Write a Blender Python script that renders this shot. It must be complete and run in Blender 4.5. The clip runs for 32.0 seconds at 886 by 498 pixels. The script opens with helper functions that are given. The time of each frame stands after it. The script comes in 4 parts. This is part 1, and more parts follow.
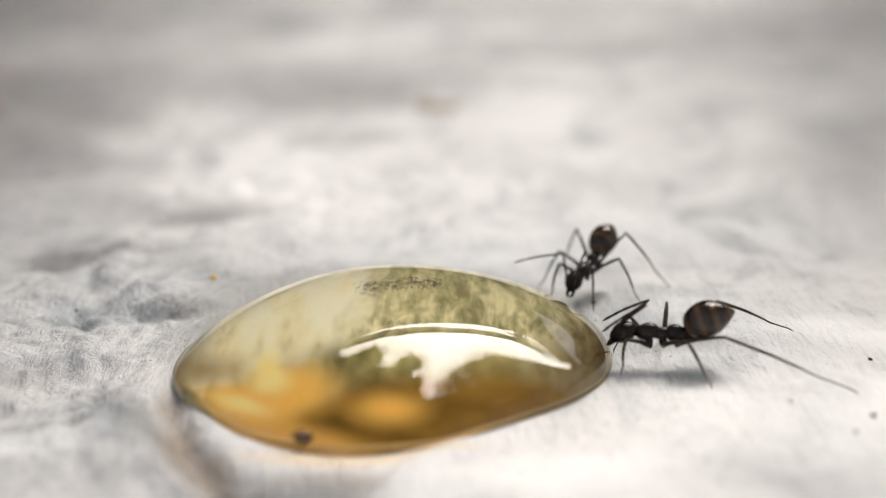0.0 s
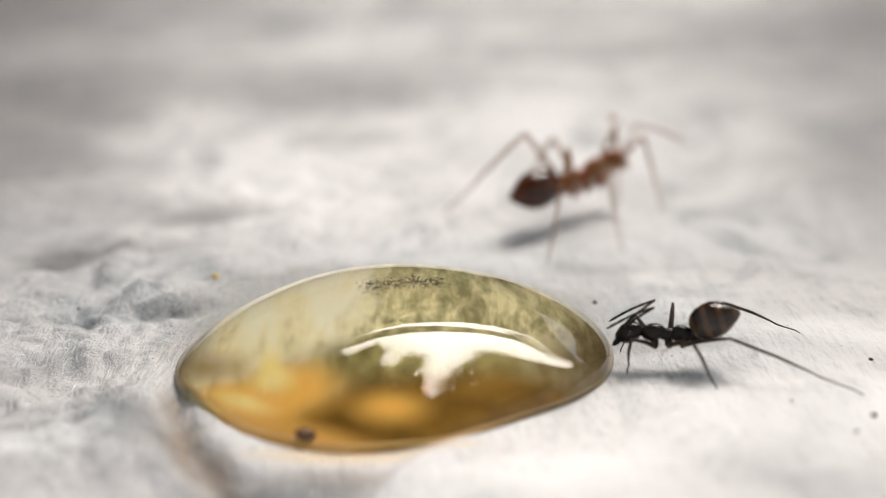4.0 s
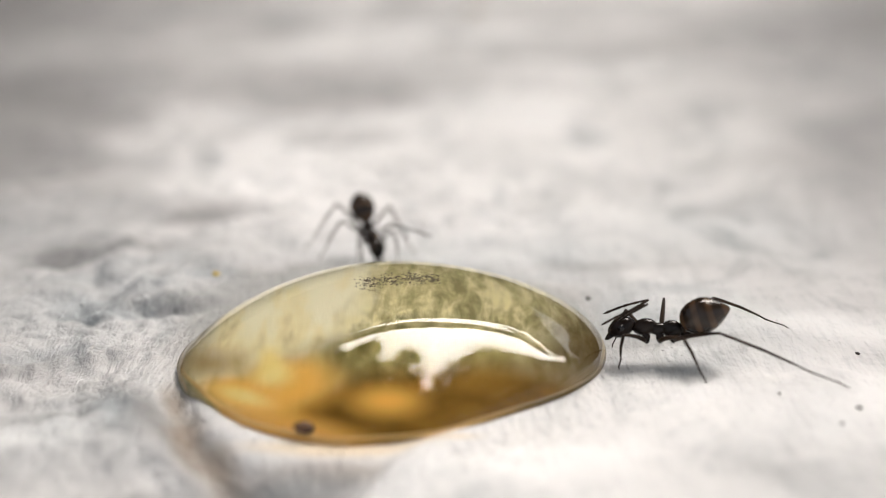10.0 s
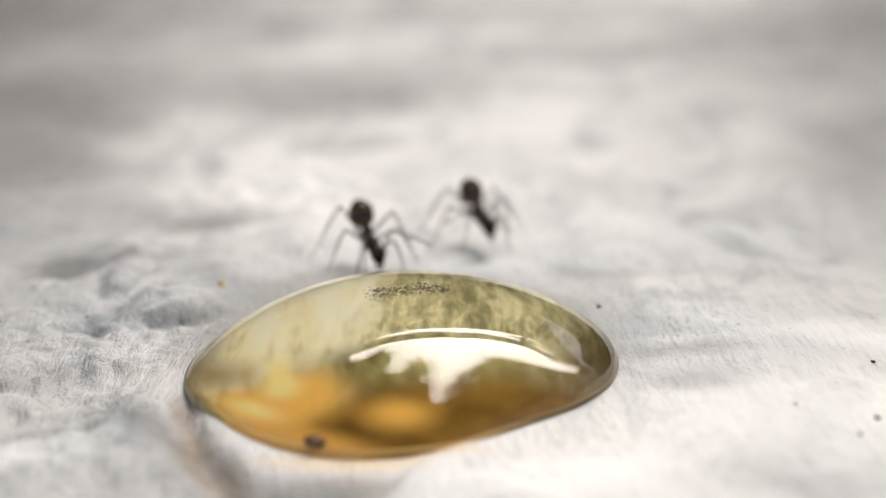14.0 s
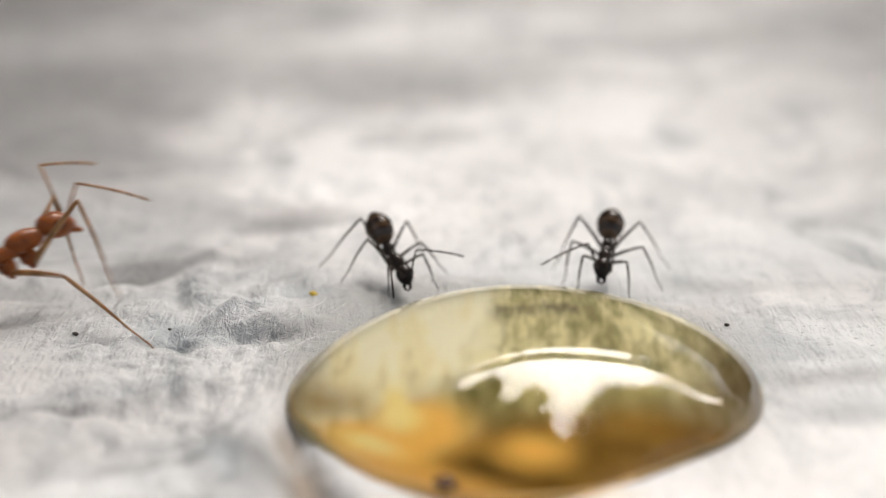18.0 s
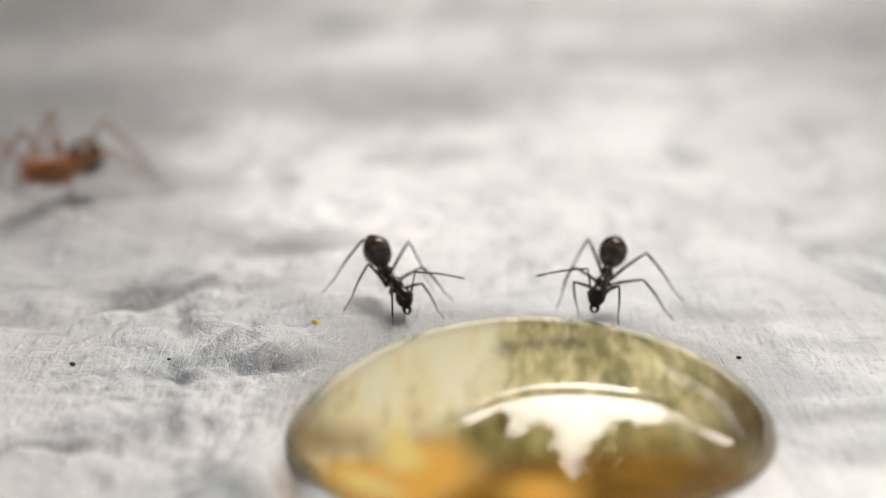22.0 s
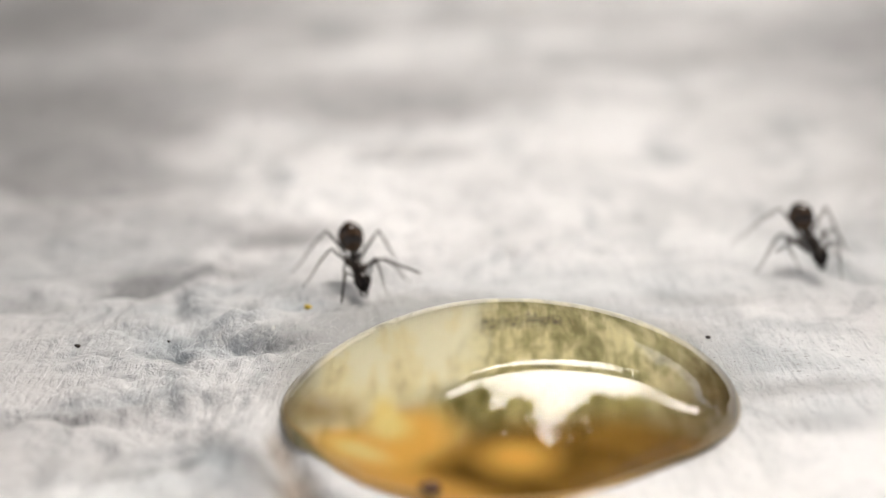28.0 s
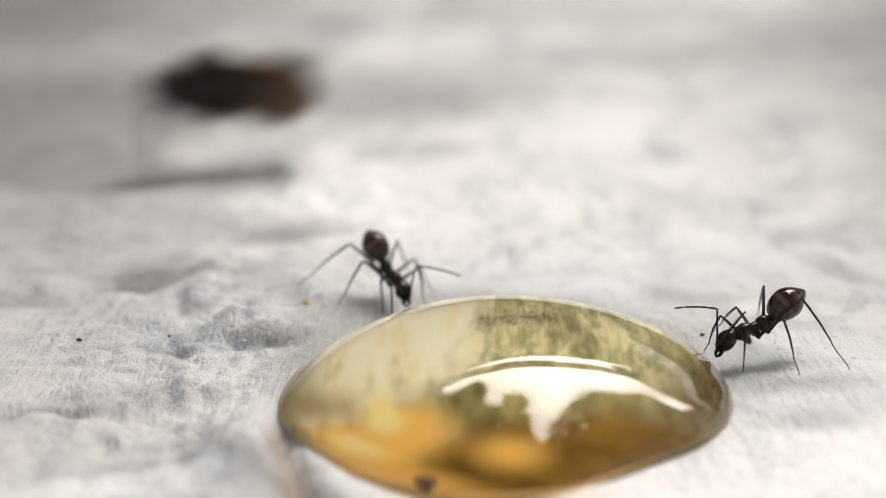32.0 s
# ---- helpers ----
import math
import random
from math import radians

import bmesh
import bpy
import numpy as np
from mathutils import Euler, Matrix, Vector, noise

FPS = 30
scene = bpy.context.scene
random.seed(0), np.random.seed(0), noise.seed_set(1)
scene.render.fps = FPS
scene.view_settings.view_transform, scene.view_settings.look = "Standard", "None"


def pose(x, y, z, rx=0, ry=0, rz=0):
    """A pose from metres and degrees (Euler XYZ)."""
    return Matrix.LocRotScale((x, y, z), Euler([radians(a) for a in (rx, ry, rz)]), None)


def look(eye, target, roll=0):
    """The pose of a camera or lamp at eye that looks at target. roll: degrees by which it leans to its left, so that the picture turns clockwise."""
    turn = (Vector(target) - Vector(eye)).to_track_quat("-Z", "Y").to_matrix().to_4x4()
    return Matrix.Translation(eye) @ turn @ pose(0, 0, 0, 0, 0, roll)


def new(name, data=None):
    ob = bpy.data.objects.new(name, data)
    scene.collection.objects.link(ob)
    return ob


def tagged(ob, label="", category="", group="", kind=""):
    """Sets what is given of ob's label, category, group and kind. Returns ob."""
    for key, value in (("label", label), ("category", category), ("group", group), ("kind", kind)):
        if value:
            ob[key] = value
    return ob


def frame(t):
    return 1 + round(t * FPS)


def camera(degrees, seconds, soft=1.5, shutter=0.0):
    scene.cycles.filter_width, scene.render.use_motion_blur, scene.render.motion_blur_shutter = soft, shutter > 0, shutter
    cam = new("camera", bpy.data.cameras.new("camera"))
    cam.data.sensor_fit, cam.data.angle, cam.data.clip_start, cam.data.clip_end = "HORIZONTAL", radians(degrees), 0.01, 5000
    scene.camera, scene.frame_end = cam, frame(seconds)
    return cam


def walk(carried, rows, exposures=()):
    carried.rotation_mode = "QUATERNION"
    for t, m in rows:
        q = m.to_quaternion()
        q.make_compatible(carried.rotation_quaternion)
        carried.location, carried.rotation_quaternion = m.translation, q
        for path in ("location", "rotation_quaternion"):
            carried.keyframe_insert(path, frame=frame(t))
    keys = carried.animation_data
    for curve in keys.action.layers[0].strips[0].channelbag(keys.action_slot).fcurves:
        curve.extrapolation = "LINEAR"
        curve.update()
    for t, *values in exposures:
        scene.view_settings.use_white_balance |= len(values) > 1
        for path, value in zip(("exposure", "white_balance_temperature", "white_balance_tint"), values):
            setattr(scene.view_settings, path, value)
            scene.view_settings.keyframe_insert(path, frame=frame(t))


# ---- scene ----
# A drop of honey on white wet tissue, with small dark ants and one amber ant; all lengths below are in millimetres.
MM = 0.001
CAM = [
    (0, 1.017, -22.335, 9.482, 17.299, -0.128, -0.112),
    (0.5, 1.042, -22.351, 9.488, 17.305, -0.106, -0.127),
    (1, 1.044, -22.364, 9.466, 17.299, -0.095, -0.139),
    (1.5, 1.019, -22.395, 9.414, 17.270, -0.078, -0.118),
    (2, 1.014, -22.433, 9.416, 17.259, -0.064, -0.095),
    (2.5, 1.002, -22.401, 9.407, 17.234, -0.089, -0.101),
    (3, 0.993, -22.429, 9.405, 17.203, -0.112, -0.081),
    (3.5, 0.974, -22.406, 9.420, 17.186, -0.131, 0.004),
    (5.5, 0.952, -22.507, 9.461, 17.169, -0.191, 0.137),
    (6, 0.978, -22.407, 9.462, 17.214, -0.159, 0.150),
    (6.5, 0.980, -22.388, 9.486, 17.242, -0.157, 0.123),
    (7, 0.975, -22.425, 9.465, 17.225, -0.161, 0.114),
    (7.5, 0.979, -22.454, 9.459, 17.232, -0.150, 0.072),
    (8, 0.991, -22.440, 9.430, 17.223, -0.142, -0.018),
    (8.5, 1.025, -22.463, 9.484, 17.254, -0.085, -0.014),
    (9, 1.062, -22.509, 9.543, 17.302, -0.000, -0.000),
    (9.5, 1.012, -22.745, 9.553, 17.272, -0.161, -0.029),
    (10, 1.024, -22.927, 9.592, 17.294, -0.212, -0.016),
    (10.5, 1.000, -22.920, 9.604, 17.276, -0.277, -0.002),
    (11, 0.963, -23.163, 9.662, 17.237, -0.394, -0.056),
    (11.5, 0.980, -23.487, 9.693, 17.210, -0.478, -0.135),
    (12, 0.995, -23.840, 9.756, 17.203, -0.552, -0.223),
    (12.5, 0.994, -23.913, 9.780, 17.217, -0.551, -0.301),
    (13, 0.951, -23.780, 9.801, 17.221, -0.489, -0.357),
    (13.5, 0.867, -23.495, 9.741, 17.194, -0.423, -0.372),
    (14, 0.797, -22.591, 9.651, 17.216, -0.276, -0.319),
    (14.5, 0.706, -21.913, 9.705, 17.324, -0.167, -0.309),
    (16.5, -0.875, -19.631, 9.599, 17.868, 0.542, -0.049),
    (17, -1.348, -19.105, 9.335, 17.861, 0.581, 0.017),
    (17.5, -1.219, -19.894, 9.330, 17.869, 0.627, 0.068),
    (18, -1.202, -20.221, 9.464, 17.884, 0.661, 0.083),
    (18.5, -1.161, -20.294, 9.516, 17.934, 0.715, 0.086),
    (19, -0.995, -20.480, 9.551, 18.006, 0.819, 0.101),
    (19.5, -0.930, -20.983, 9.530, 18.075, 0.697, 0.048),
    (20, -0.893, -21.149, 9.673, 17.958, 0.784, 0.138),
    (20.5, -1.009, -20.168, 9.851, 17.809, 0.939, 0.286),
    (21, -1.118, -19.544, 9.828, 17.699, 1.076, 0.332),
    (21.5, -1.151, -19.532, 9.753, 17.661, 1.074, 0.235),
    (22, -1.142, -19.527, 9.746, 17.606, 1.101, 0.198),
    (22.5, -1.140, -19.521, 9.743, 17.584, 1.114, 0.187),
    (23, -1.124, -19.586, 9.756, 17.578, 1.119, 0.166),
    (23.5, -1.102, -19.761, 9.794, 17.564, 1.089, 0.142),
    (24, -1.077, -19.974, 9.817, 17.541, 1.061, 0.142),
    (24.5, -1.046, -20.193, 9.817, 17.527, 1.014, 0.118),
    (25, -0.975, -20.659, 9.891, 17.523, 0.926, 0.091),
    (25.5, -0.927, -20.662, 9.913, 17.523, 0.873, 0.087),
    (27.5, -0.865, -20.939, 9.780, 17.098, 0.706, -0.151),
    (28, -0.905, -21.033, 9.741, 17.224, 0.825, 0.011),
    (28.5, -0.888, -21.071, 9.762, 17.295, 0.803, 0.041),
    (29, -0.891, -21.054, 9.757, 17.358, 0.793, 0.074),
    (29.5, -0.893, -21.034, 9.787, 17.402, 0.790, 0.098),
    (30, -0.923, -21.080, 9.851, 17.423, 0.788, 0.111),
    (30.5, -0.909, -21.132, 9.882, 17.445, 0.801, 0.138),
    (31, -0.885, -21.183, 9.914, 17.469, 0.831, 0.182),
    (32, -0.807, -21.301, 9.907, 17.525, 0.923, 0.315),
]


def eye(x, y, z, pitch, yaw, roll):
    """Camera pose from millimetres, degrees below the horizon, turn to the left and lean."""
    return pose(x * MM, y * MM, z * MM, 90 - pitch, 0, yaw) @ pose(0, 0, 0, 0, 0, roll)


cam = camera(40, 32.0, soft=1.0, shutter=0.8)
cam.data.dof.use_dof = True
cam.data.dof.focus_distance = 0.0252
cam.data.dof.aperture_fstop = 52.0
walk(cam, [(t, eye(*p)) for t, *p in CAM], exposures=[(0, 0.86), (14.5, 0.86), (16.5, 0.92), (32, 0.92)])

# ---- light: a bright hazy sky, seen between a roof edge and trees ----
world = bpy.data.worlds.new("hazy_sky")
scene.world = world
world.use_nodes = True
wn = world.node_tree.nodes
sky = wn.new("ShaderNodeTexSky")
sky.sky_type = "NISHITA"
sky.sun_disc = False
sky.sun_elevation = radians(60)
sky.sun_rotation = radians(26)
sky.dust_density = 4.0
haze = wn.new("ShaderNodeHueSaturation")
haze.inputs["Saturation"].default_value = 0.25
world.node_tree.links.new(sky.outputs["Color"], haze.inputs["Color"])
world.node_tree.links.new(haze.outputs["Color"], wn["Background"].inputs["Color"])
wn["Background"].inputs["Strength"].default_value = 0.10

sun = new("sun", bpy.data.lights.new("sun", "SUN"))
sun.data.energy = 4.9
sun.data.angle = radians(52)
sun.data.color = (1.0, 0.915, 0.84)
SUN_FROM = Vector((0.25, 0.52, 1.0))
sun.matrix_world = look(SUN_FROM, (0, 0, 0))


# ---- materials ----
class Nodes:
    """Short hand for a node material."""

    def __init__(self, name):
        self.mat = bpy.data.materials.new(name)
        self.mat.use_nodes = True
        self.tree = self.mat.node_tree
        self.bsdf = self.tree.nodes["Principled BSDF"]
        self.coord = self.tree.nodes.new("ShaderNodeTexCoord")

    def add(self, kind, **values):
        node = self.tree.nodes.new("ShaderNode" + kind)
        for key, value in values.items():
            node.inputs[key.replace("_", " ")].default_value = value
        return node

    def link(self, a, b):
        self.tree.links.new(a, b)

    def noise(self, scale, detail=4.0, rough=0.55, stretch=(1, 1, 1), turn=0.0, distort=0.0):
        """Noise in object space; scale counts features per millimetre."""
        place = self.add("Mapping", Scale=tuple(1000.0 * scale * s for s in stretch), Rotation=(0, 0, radians(turn)))
        self.link(self.coord.outputs["Object"], place.inputs["Vector"])
        node = self.add("TexNoise", Scale=1.0, Detail=detail, Roughness=rough, Distortion=distort)
        self.link(place.outputs["Vector"], node.inputs["Vector"])
        return node.outputs["Fac"]

    def ramp(self, fac, stops):
        node = self.tree.nodes.new("ShaderNodeValToRGB")
        ramp = node.color_ramp
        while len(ramp.elements) < len(stops):
            ramp.elements.new(0.5)
        for element, (place, colour) in zip(ramp.elements, stops):
            element.position = place
            element.color = (*colour, 1) if isinstance(colour, tuple) else (colour, colour, colour, 1)
        self.link(fac, node.inputs["Fac"])
        return node.outputs["Color"]

    def mix(self, a, b, fac, blend="MIX"):
        node = self.tree.nodes.new("ShaderNodeMix")
        node.data_type = "RGBA"
        node.blend_type = blend
        for socket, value in ((node.inputs[6], a), (node.inputs[7], b), (node.inputs[0], fac)):
            if hasattr(value, "links"):
                self.link(value, socket)
            else:
                socket.default_value = value if isinstance(value, float) else (*value, 1)
        return node.outputs[2]

    def bump(self, height, strength, distance, under=None):
        node = self.add("Bump", Strength=strength, Distance=distance * MM)
        self.link(height, node.inputs["Height"])
        if under:
            self.link(under, node.inputs["Normal"])
        return node.outputs["Normal"]

    def patch(self, x, y, rx, ry, turn=0.0, wobble=0.35, grain=0.25, outer=1.35, inner=0.15):
        """A soft-edged spot on the plan, in millimetres, with an uneven outline: 1 inside, 0 outside."""
        rough = self.add("TexNoise", Scale=1000.0 * grain, Detail=3.0)
        self.link(self.coord.outputs["Object"], rough.inputs["Vector"])
        shift = self.add("VectorMath")
        shift.operation = "MULTIPLY_ADD"
        shift.inputs[1].default_value = (2 * wobble * min(rx, ry) * MM, 2 * wobble * min(rx, ry) * MM, 0)
        self.link(rough.outputs["Color"], shift.inputs[0])
        self.link(self.coord.outputs["Object"], shift.inputs[2])
        place = self.add("Mapping")
        place.vector_type = "TEXTURE"
        place.inputs["Location"].default_value = ((x + wobble * min(rx, ry)) * MM, (y + wobble * min(rx, ry)) * MM, 0)
        place.inputs["Rotation"].default_value = (0, 0, radians(turn))
        place.inputs["Scale"].default_value = (rx * MM, ry * MM, 1.0)
        self.link(shift.outputs["Vector"], place.inputs["Vector"])
        far = self.add("VectorMath")
        far.operation = "LENGTH"
        self.link(place.outputs["Vector"], far.inputs[0])
        fade = self.tree.nodes.new("ShaderNodeMapRange")
        fade.interpolation_type = "SMOOTHSTEP"
        for key, value in (("From Min", outer), ("From Max", inner), ("To Min", 0.0), ("To Max", 1.0)):
            fade.inputs[key].default_value = value
        self.link(far.outputs["Value"], fade.inputs["Value"])
        return fade.outputs["Result"]

    def scaled(self, value, by):
        node = self.add("Math")
        node.operation = "MULTIPLY"
        self.link(value, node.inputs[0])
        node.inputs[1].default_value = by
        return node.outputs["Value"]

    def base(self, colour):
        if hasattr(colour, "links"):
            self.link(colour, self.bsdf.inputs["Base Color"])
        else:
            self.bsdf.inputs["Base Color"].default_value = (*colour, 1)

    def set(self, **values):
        for key, value in values.items():
            self.bsdf.inputs[key.replace("_", " ")].default_value = value
        return self


# grey patches of the tissue, damp and painted shade: place, half sizes, turn, strength
# shade in hollows, under the feeder and in the dim far corners is painted
DAMP_SHADE = [(-35, 62, 31, 46, 0, 1.0), (-20, 30, 13, 18, 10, 0.75), (-14, 14, 7, 8, 0, 0.6), (-3, 36, 11, 8, 0, 0.5), (8, 66, 16, 12, 0, 0.55), (0, 110, 60, 28, 0, 0.7),
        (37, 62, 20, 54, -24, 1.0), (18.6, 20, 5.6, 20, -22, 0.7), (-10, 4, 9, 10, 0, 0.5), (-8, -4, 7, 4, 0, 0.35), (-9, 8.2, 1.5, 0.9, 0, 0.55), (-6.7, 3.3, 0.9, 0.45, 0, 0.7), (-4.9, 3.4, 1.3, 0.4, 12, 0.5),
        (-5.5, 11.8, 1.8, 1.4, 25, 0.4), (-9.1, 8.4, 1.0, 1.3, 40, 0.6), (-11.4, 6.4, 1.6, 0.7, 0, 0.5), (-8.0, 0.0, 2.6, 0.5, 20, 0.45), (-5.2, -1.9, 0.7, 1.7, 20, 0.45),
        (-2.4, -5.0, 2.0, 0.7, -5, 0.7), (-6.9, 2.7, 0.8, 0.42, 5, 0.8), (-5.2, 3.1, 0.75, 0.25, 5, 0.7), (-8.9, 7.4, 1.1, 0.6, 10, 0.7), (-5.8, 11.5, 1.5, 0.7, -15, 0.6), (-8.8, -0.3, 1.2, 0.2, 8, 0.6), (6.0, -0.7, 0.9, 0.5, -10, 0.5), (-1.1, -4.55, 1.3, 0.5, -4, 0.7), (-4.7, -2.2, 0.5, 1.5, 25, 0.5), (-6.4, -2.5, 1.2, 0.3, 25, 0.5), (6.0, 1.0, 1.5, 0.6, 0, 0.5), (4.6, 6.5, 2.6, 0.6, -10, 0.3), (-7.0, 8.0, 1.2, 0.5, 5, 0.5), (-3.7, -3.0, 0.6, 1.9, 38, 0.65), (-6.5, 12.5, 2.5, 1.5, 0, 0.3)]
# grey stretches with a clearer edge
BLOCKS = [(-21, 26, 10.5, 14, 10, 0.6), (-13.5, 18.5, 3.6, 4.0, 15, 0.3), (-4.5, 31, 5.5, 4.0, 0, 0.35), (-2.6, 23, 2.6, 2.2, 20, 0.25), (11, 48, 14, 7, 18, 0.35)]
# brownish damp and painted shade of the trench beside the drop, and cool wet patches
TRENCH_TINT = [(-0.9, -4.3, 1.4, 0.36, -5, 0.5), (-2.3, -4.75, 0.8, 0.55, -20, 0.8), (-3.5, -3.3, 0.35, 1.0, 20, 0.55), (-4.1, -1.3, 0.30, 0.8, 12, 0.75), (-3.65, -2.5, 0.34, 0.9, 22, 0.75), (-2.8, -3.95, 0.38, 0.95, 38, 0.75), (-1.5, -4.95, 0.9, 0.4, -12, 0.8)]
# among them painted shade under the feeder and in the front hollow
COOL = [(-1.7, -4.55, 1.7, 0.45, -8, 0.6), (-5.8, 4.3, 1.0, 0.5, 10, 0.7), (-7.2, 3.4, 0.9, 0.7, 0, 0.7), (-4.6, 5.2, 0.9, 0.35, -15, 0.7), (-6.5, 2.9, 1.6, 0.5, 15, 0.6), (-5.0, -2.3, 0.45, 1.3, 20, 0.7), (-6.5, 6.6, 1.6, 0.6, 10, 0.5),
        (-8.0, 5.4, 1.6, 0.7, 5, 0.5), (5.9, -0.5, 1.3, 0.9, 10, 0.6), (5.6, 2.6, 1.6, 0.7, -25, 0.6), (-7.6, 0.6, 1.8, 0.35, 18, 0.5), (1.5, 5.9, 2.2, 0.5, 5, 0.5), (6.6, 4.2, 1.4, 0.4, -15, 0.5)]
# pale glow of light through the drop, painted along the front rim
RIM_GLOW = [(-0.8, -3.70, 1.7, 0.28, -6, 0.8), (0.8, -3.52, 1.0, 0.22, 8, 0.7)]
# whiter stretches
WHITER = [(8.0, -2.3, 4.5, 2.2, 0, 0.7), (2.9, -4.6, 2.4, 1.0, 12, 0.9), (-7.0, -3.3, 2.2, 0.8, 15, 0.5), (9.5, 1.5, 2.5, 0.9, -10, 0.5)]
# faintly bluish stretches
BLUISH = [(-6.6, 4.2, 4.2, 3.4, 10, 0.8), (6.2, 2.0, 3.2, 2.6, -10, 0.7), (-5.6, -2.4, 2.2, 2.4, 20, 0.8), (1.0, 7.5, 5.0, 2.2, 0, 0.6), (-12.0, 9.0, 5.0, 4.0, 0, 0.6), (8.0, 9.0, 5.0, 3.5, 0, 0.5)]
PATCH_GREY = (0.182, 0.178, 0.178)


def paper_material():
    n = Nodes("wet_tissue")
    blotch = n.noise(0.05, 4.0, 0.55, (1.0, 0.6, 1), 20, 0.6)
    grey = n.ramp(blotch, [(0.30, (0.64, 0.63, 0.62)), (0.48, (0.86, 0.845, 0.83)), (0.75, (0.93, 0.91, 0.89))])
    stain = n.ramp(n.noise(0.42, 5.0, 0.6, (1.0, 0.5, 1), 30, 1.2), [(0.33, (0.50, 0.54, 0.56)), (0.45, (0.94, 0.945, 0.95)), (1.0, (1.0, 1.0, 1.0))])
    colour = n.mix(grey, stain, 0.7, "MULTIPLY")
    smudge = n.ramp(n.noise(0.17, 5.0, 0.6, (1.0, 0.55, 1), -15, 1.0), [(0.34, (0.60, 0.62, 0.63)), (0.50, (1.0, 1.0, 1.0))])
    colour = n.mix(colour, smudge, 0.8, "MULTIPLY")
    fibre = n.noise(7.0, 4.0, 0.6, (1.0, 0.08, 1), 35, 0.4)
    cross = n.noise(4.0, 4.0, 0.65, (0.12, 1.0, 1), 20, 0.5)
    streak = n.ramp(n.mix(fibre, cross, 0.4), [(0.34, (0.72, 0.74, 0.75)), (0.48, (1.0, 1.0, 1.0))])
    colour = n.mix(colour, streak, 0.85, "MULTIPLY")
    # dark ring at the drop's back: wet tissue plus painted contact shade
    colour = n.mix(colour, (0.36, 0.36, 0.34), n.scaled(n.patch(0.0, 2.6, 4.75, 4.4, 0, 0.08, 0.5, 1.14, 0.86), 0.75))
    for x, y, rx, ry, turn, deep in DAMP_SHADE:
        colour = n.mix(colour, PATCH_GREY, n.scaled(n.patch(x, y, rx, ry, turn), deep))
    for x, y, rx, ry, turn, deep in BLOCKS:
        colour = n.mix(colour, PATCH_GREY, n.scaled(n.patch(x, y, rx, ry, turn, 0.15, 0.12, 1.08, 0.72), deep))
    for x, y, rx, ry, turn, deep in TRENCH_TINT:
        colour = n.mix(colour, (0.30, 0.235, 0.175), n.scaled(n.patch(x, y, rx, ry, turn, 0.5, 0.6), deep))
    for x, y, rx, ry, turn, deep in RIM_GLOW:
        colour = n.mix(colour, (0.80, 0.63, 0.40), n.scaled(n.patch(x, y, rx, ry, turn, 0.3, 0.6), deep))
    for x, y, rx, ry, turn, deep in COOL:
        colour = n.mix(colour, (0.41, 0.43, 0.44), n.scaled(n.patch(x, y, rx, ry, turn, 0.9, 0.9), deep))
    for x, y, rx, ry, turn, deep in WHITER:
        colour = n.mix(colour, (0.95, 0.94, 0.925), n.scaled(n.patch(x, y, rx, ry, turn, 0.5, 0.5), deep))
    for x, y, rx, ry, turn, deep in BLUISH:
        colour = n.mix(colour, (0.93, 0.97, 0.985), n.scaled(n.patch(x, y, rx, ry, turn, 0.5, 0.4), deep), "MULTIPLY")
    n.base(colour)
    crumple = n.noise(1.2, 5.0, 0.6, (1, 0.5, 1), 25, 0.8)
    pucker = n.noise(3.6, 4.0, 0.6, (1, 0.7, 1), -20, 1.4)
    coarse = n.bump(pucker, 0.55, 0.12, n.bump(crumple, 0.55, 0.32))
    fine = n.bump(cross, 0.2, 0.06, coarse)
    n.link(n.bump(fibre, 0.75, 0.08, fine), n.bsdf.inputs["Normal"])
    n.set(Roughness=0.55, Specular_IOR_Level=0.4, Coat_Roughness=0.12)
    wet = n.mix(n.scaled(n.patch(-0.5, 2.0, 9.0, 7.5, 0, 0.3, 0.3), 0.55), (0.0, 0.0, 0.0), n.ramp(pucker, [(0.42, 0.0), (0.6, 0.8)]))
    n.link(wet, n.bsdf.inputs["Coat Weight"])
    n.link(n.bump(n.noise(9.0, 3.0, 0.6), 0.6, 0.05, coarse), n.bsdf.inputs["Coat Normal"])
    return n.mat


def honey_material():
    n = Nodes("honey")
    n.base((1.0, 0.965, 0.84))
    n.set(Roughness=0.0, IOR=1.43, Transmission_Weight=1.0)
    return n.mat


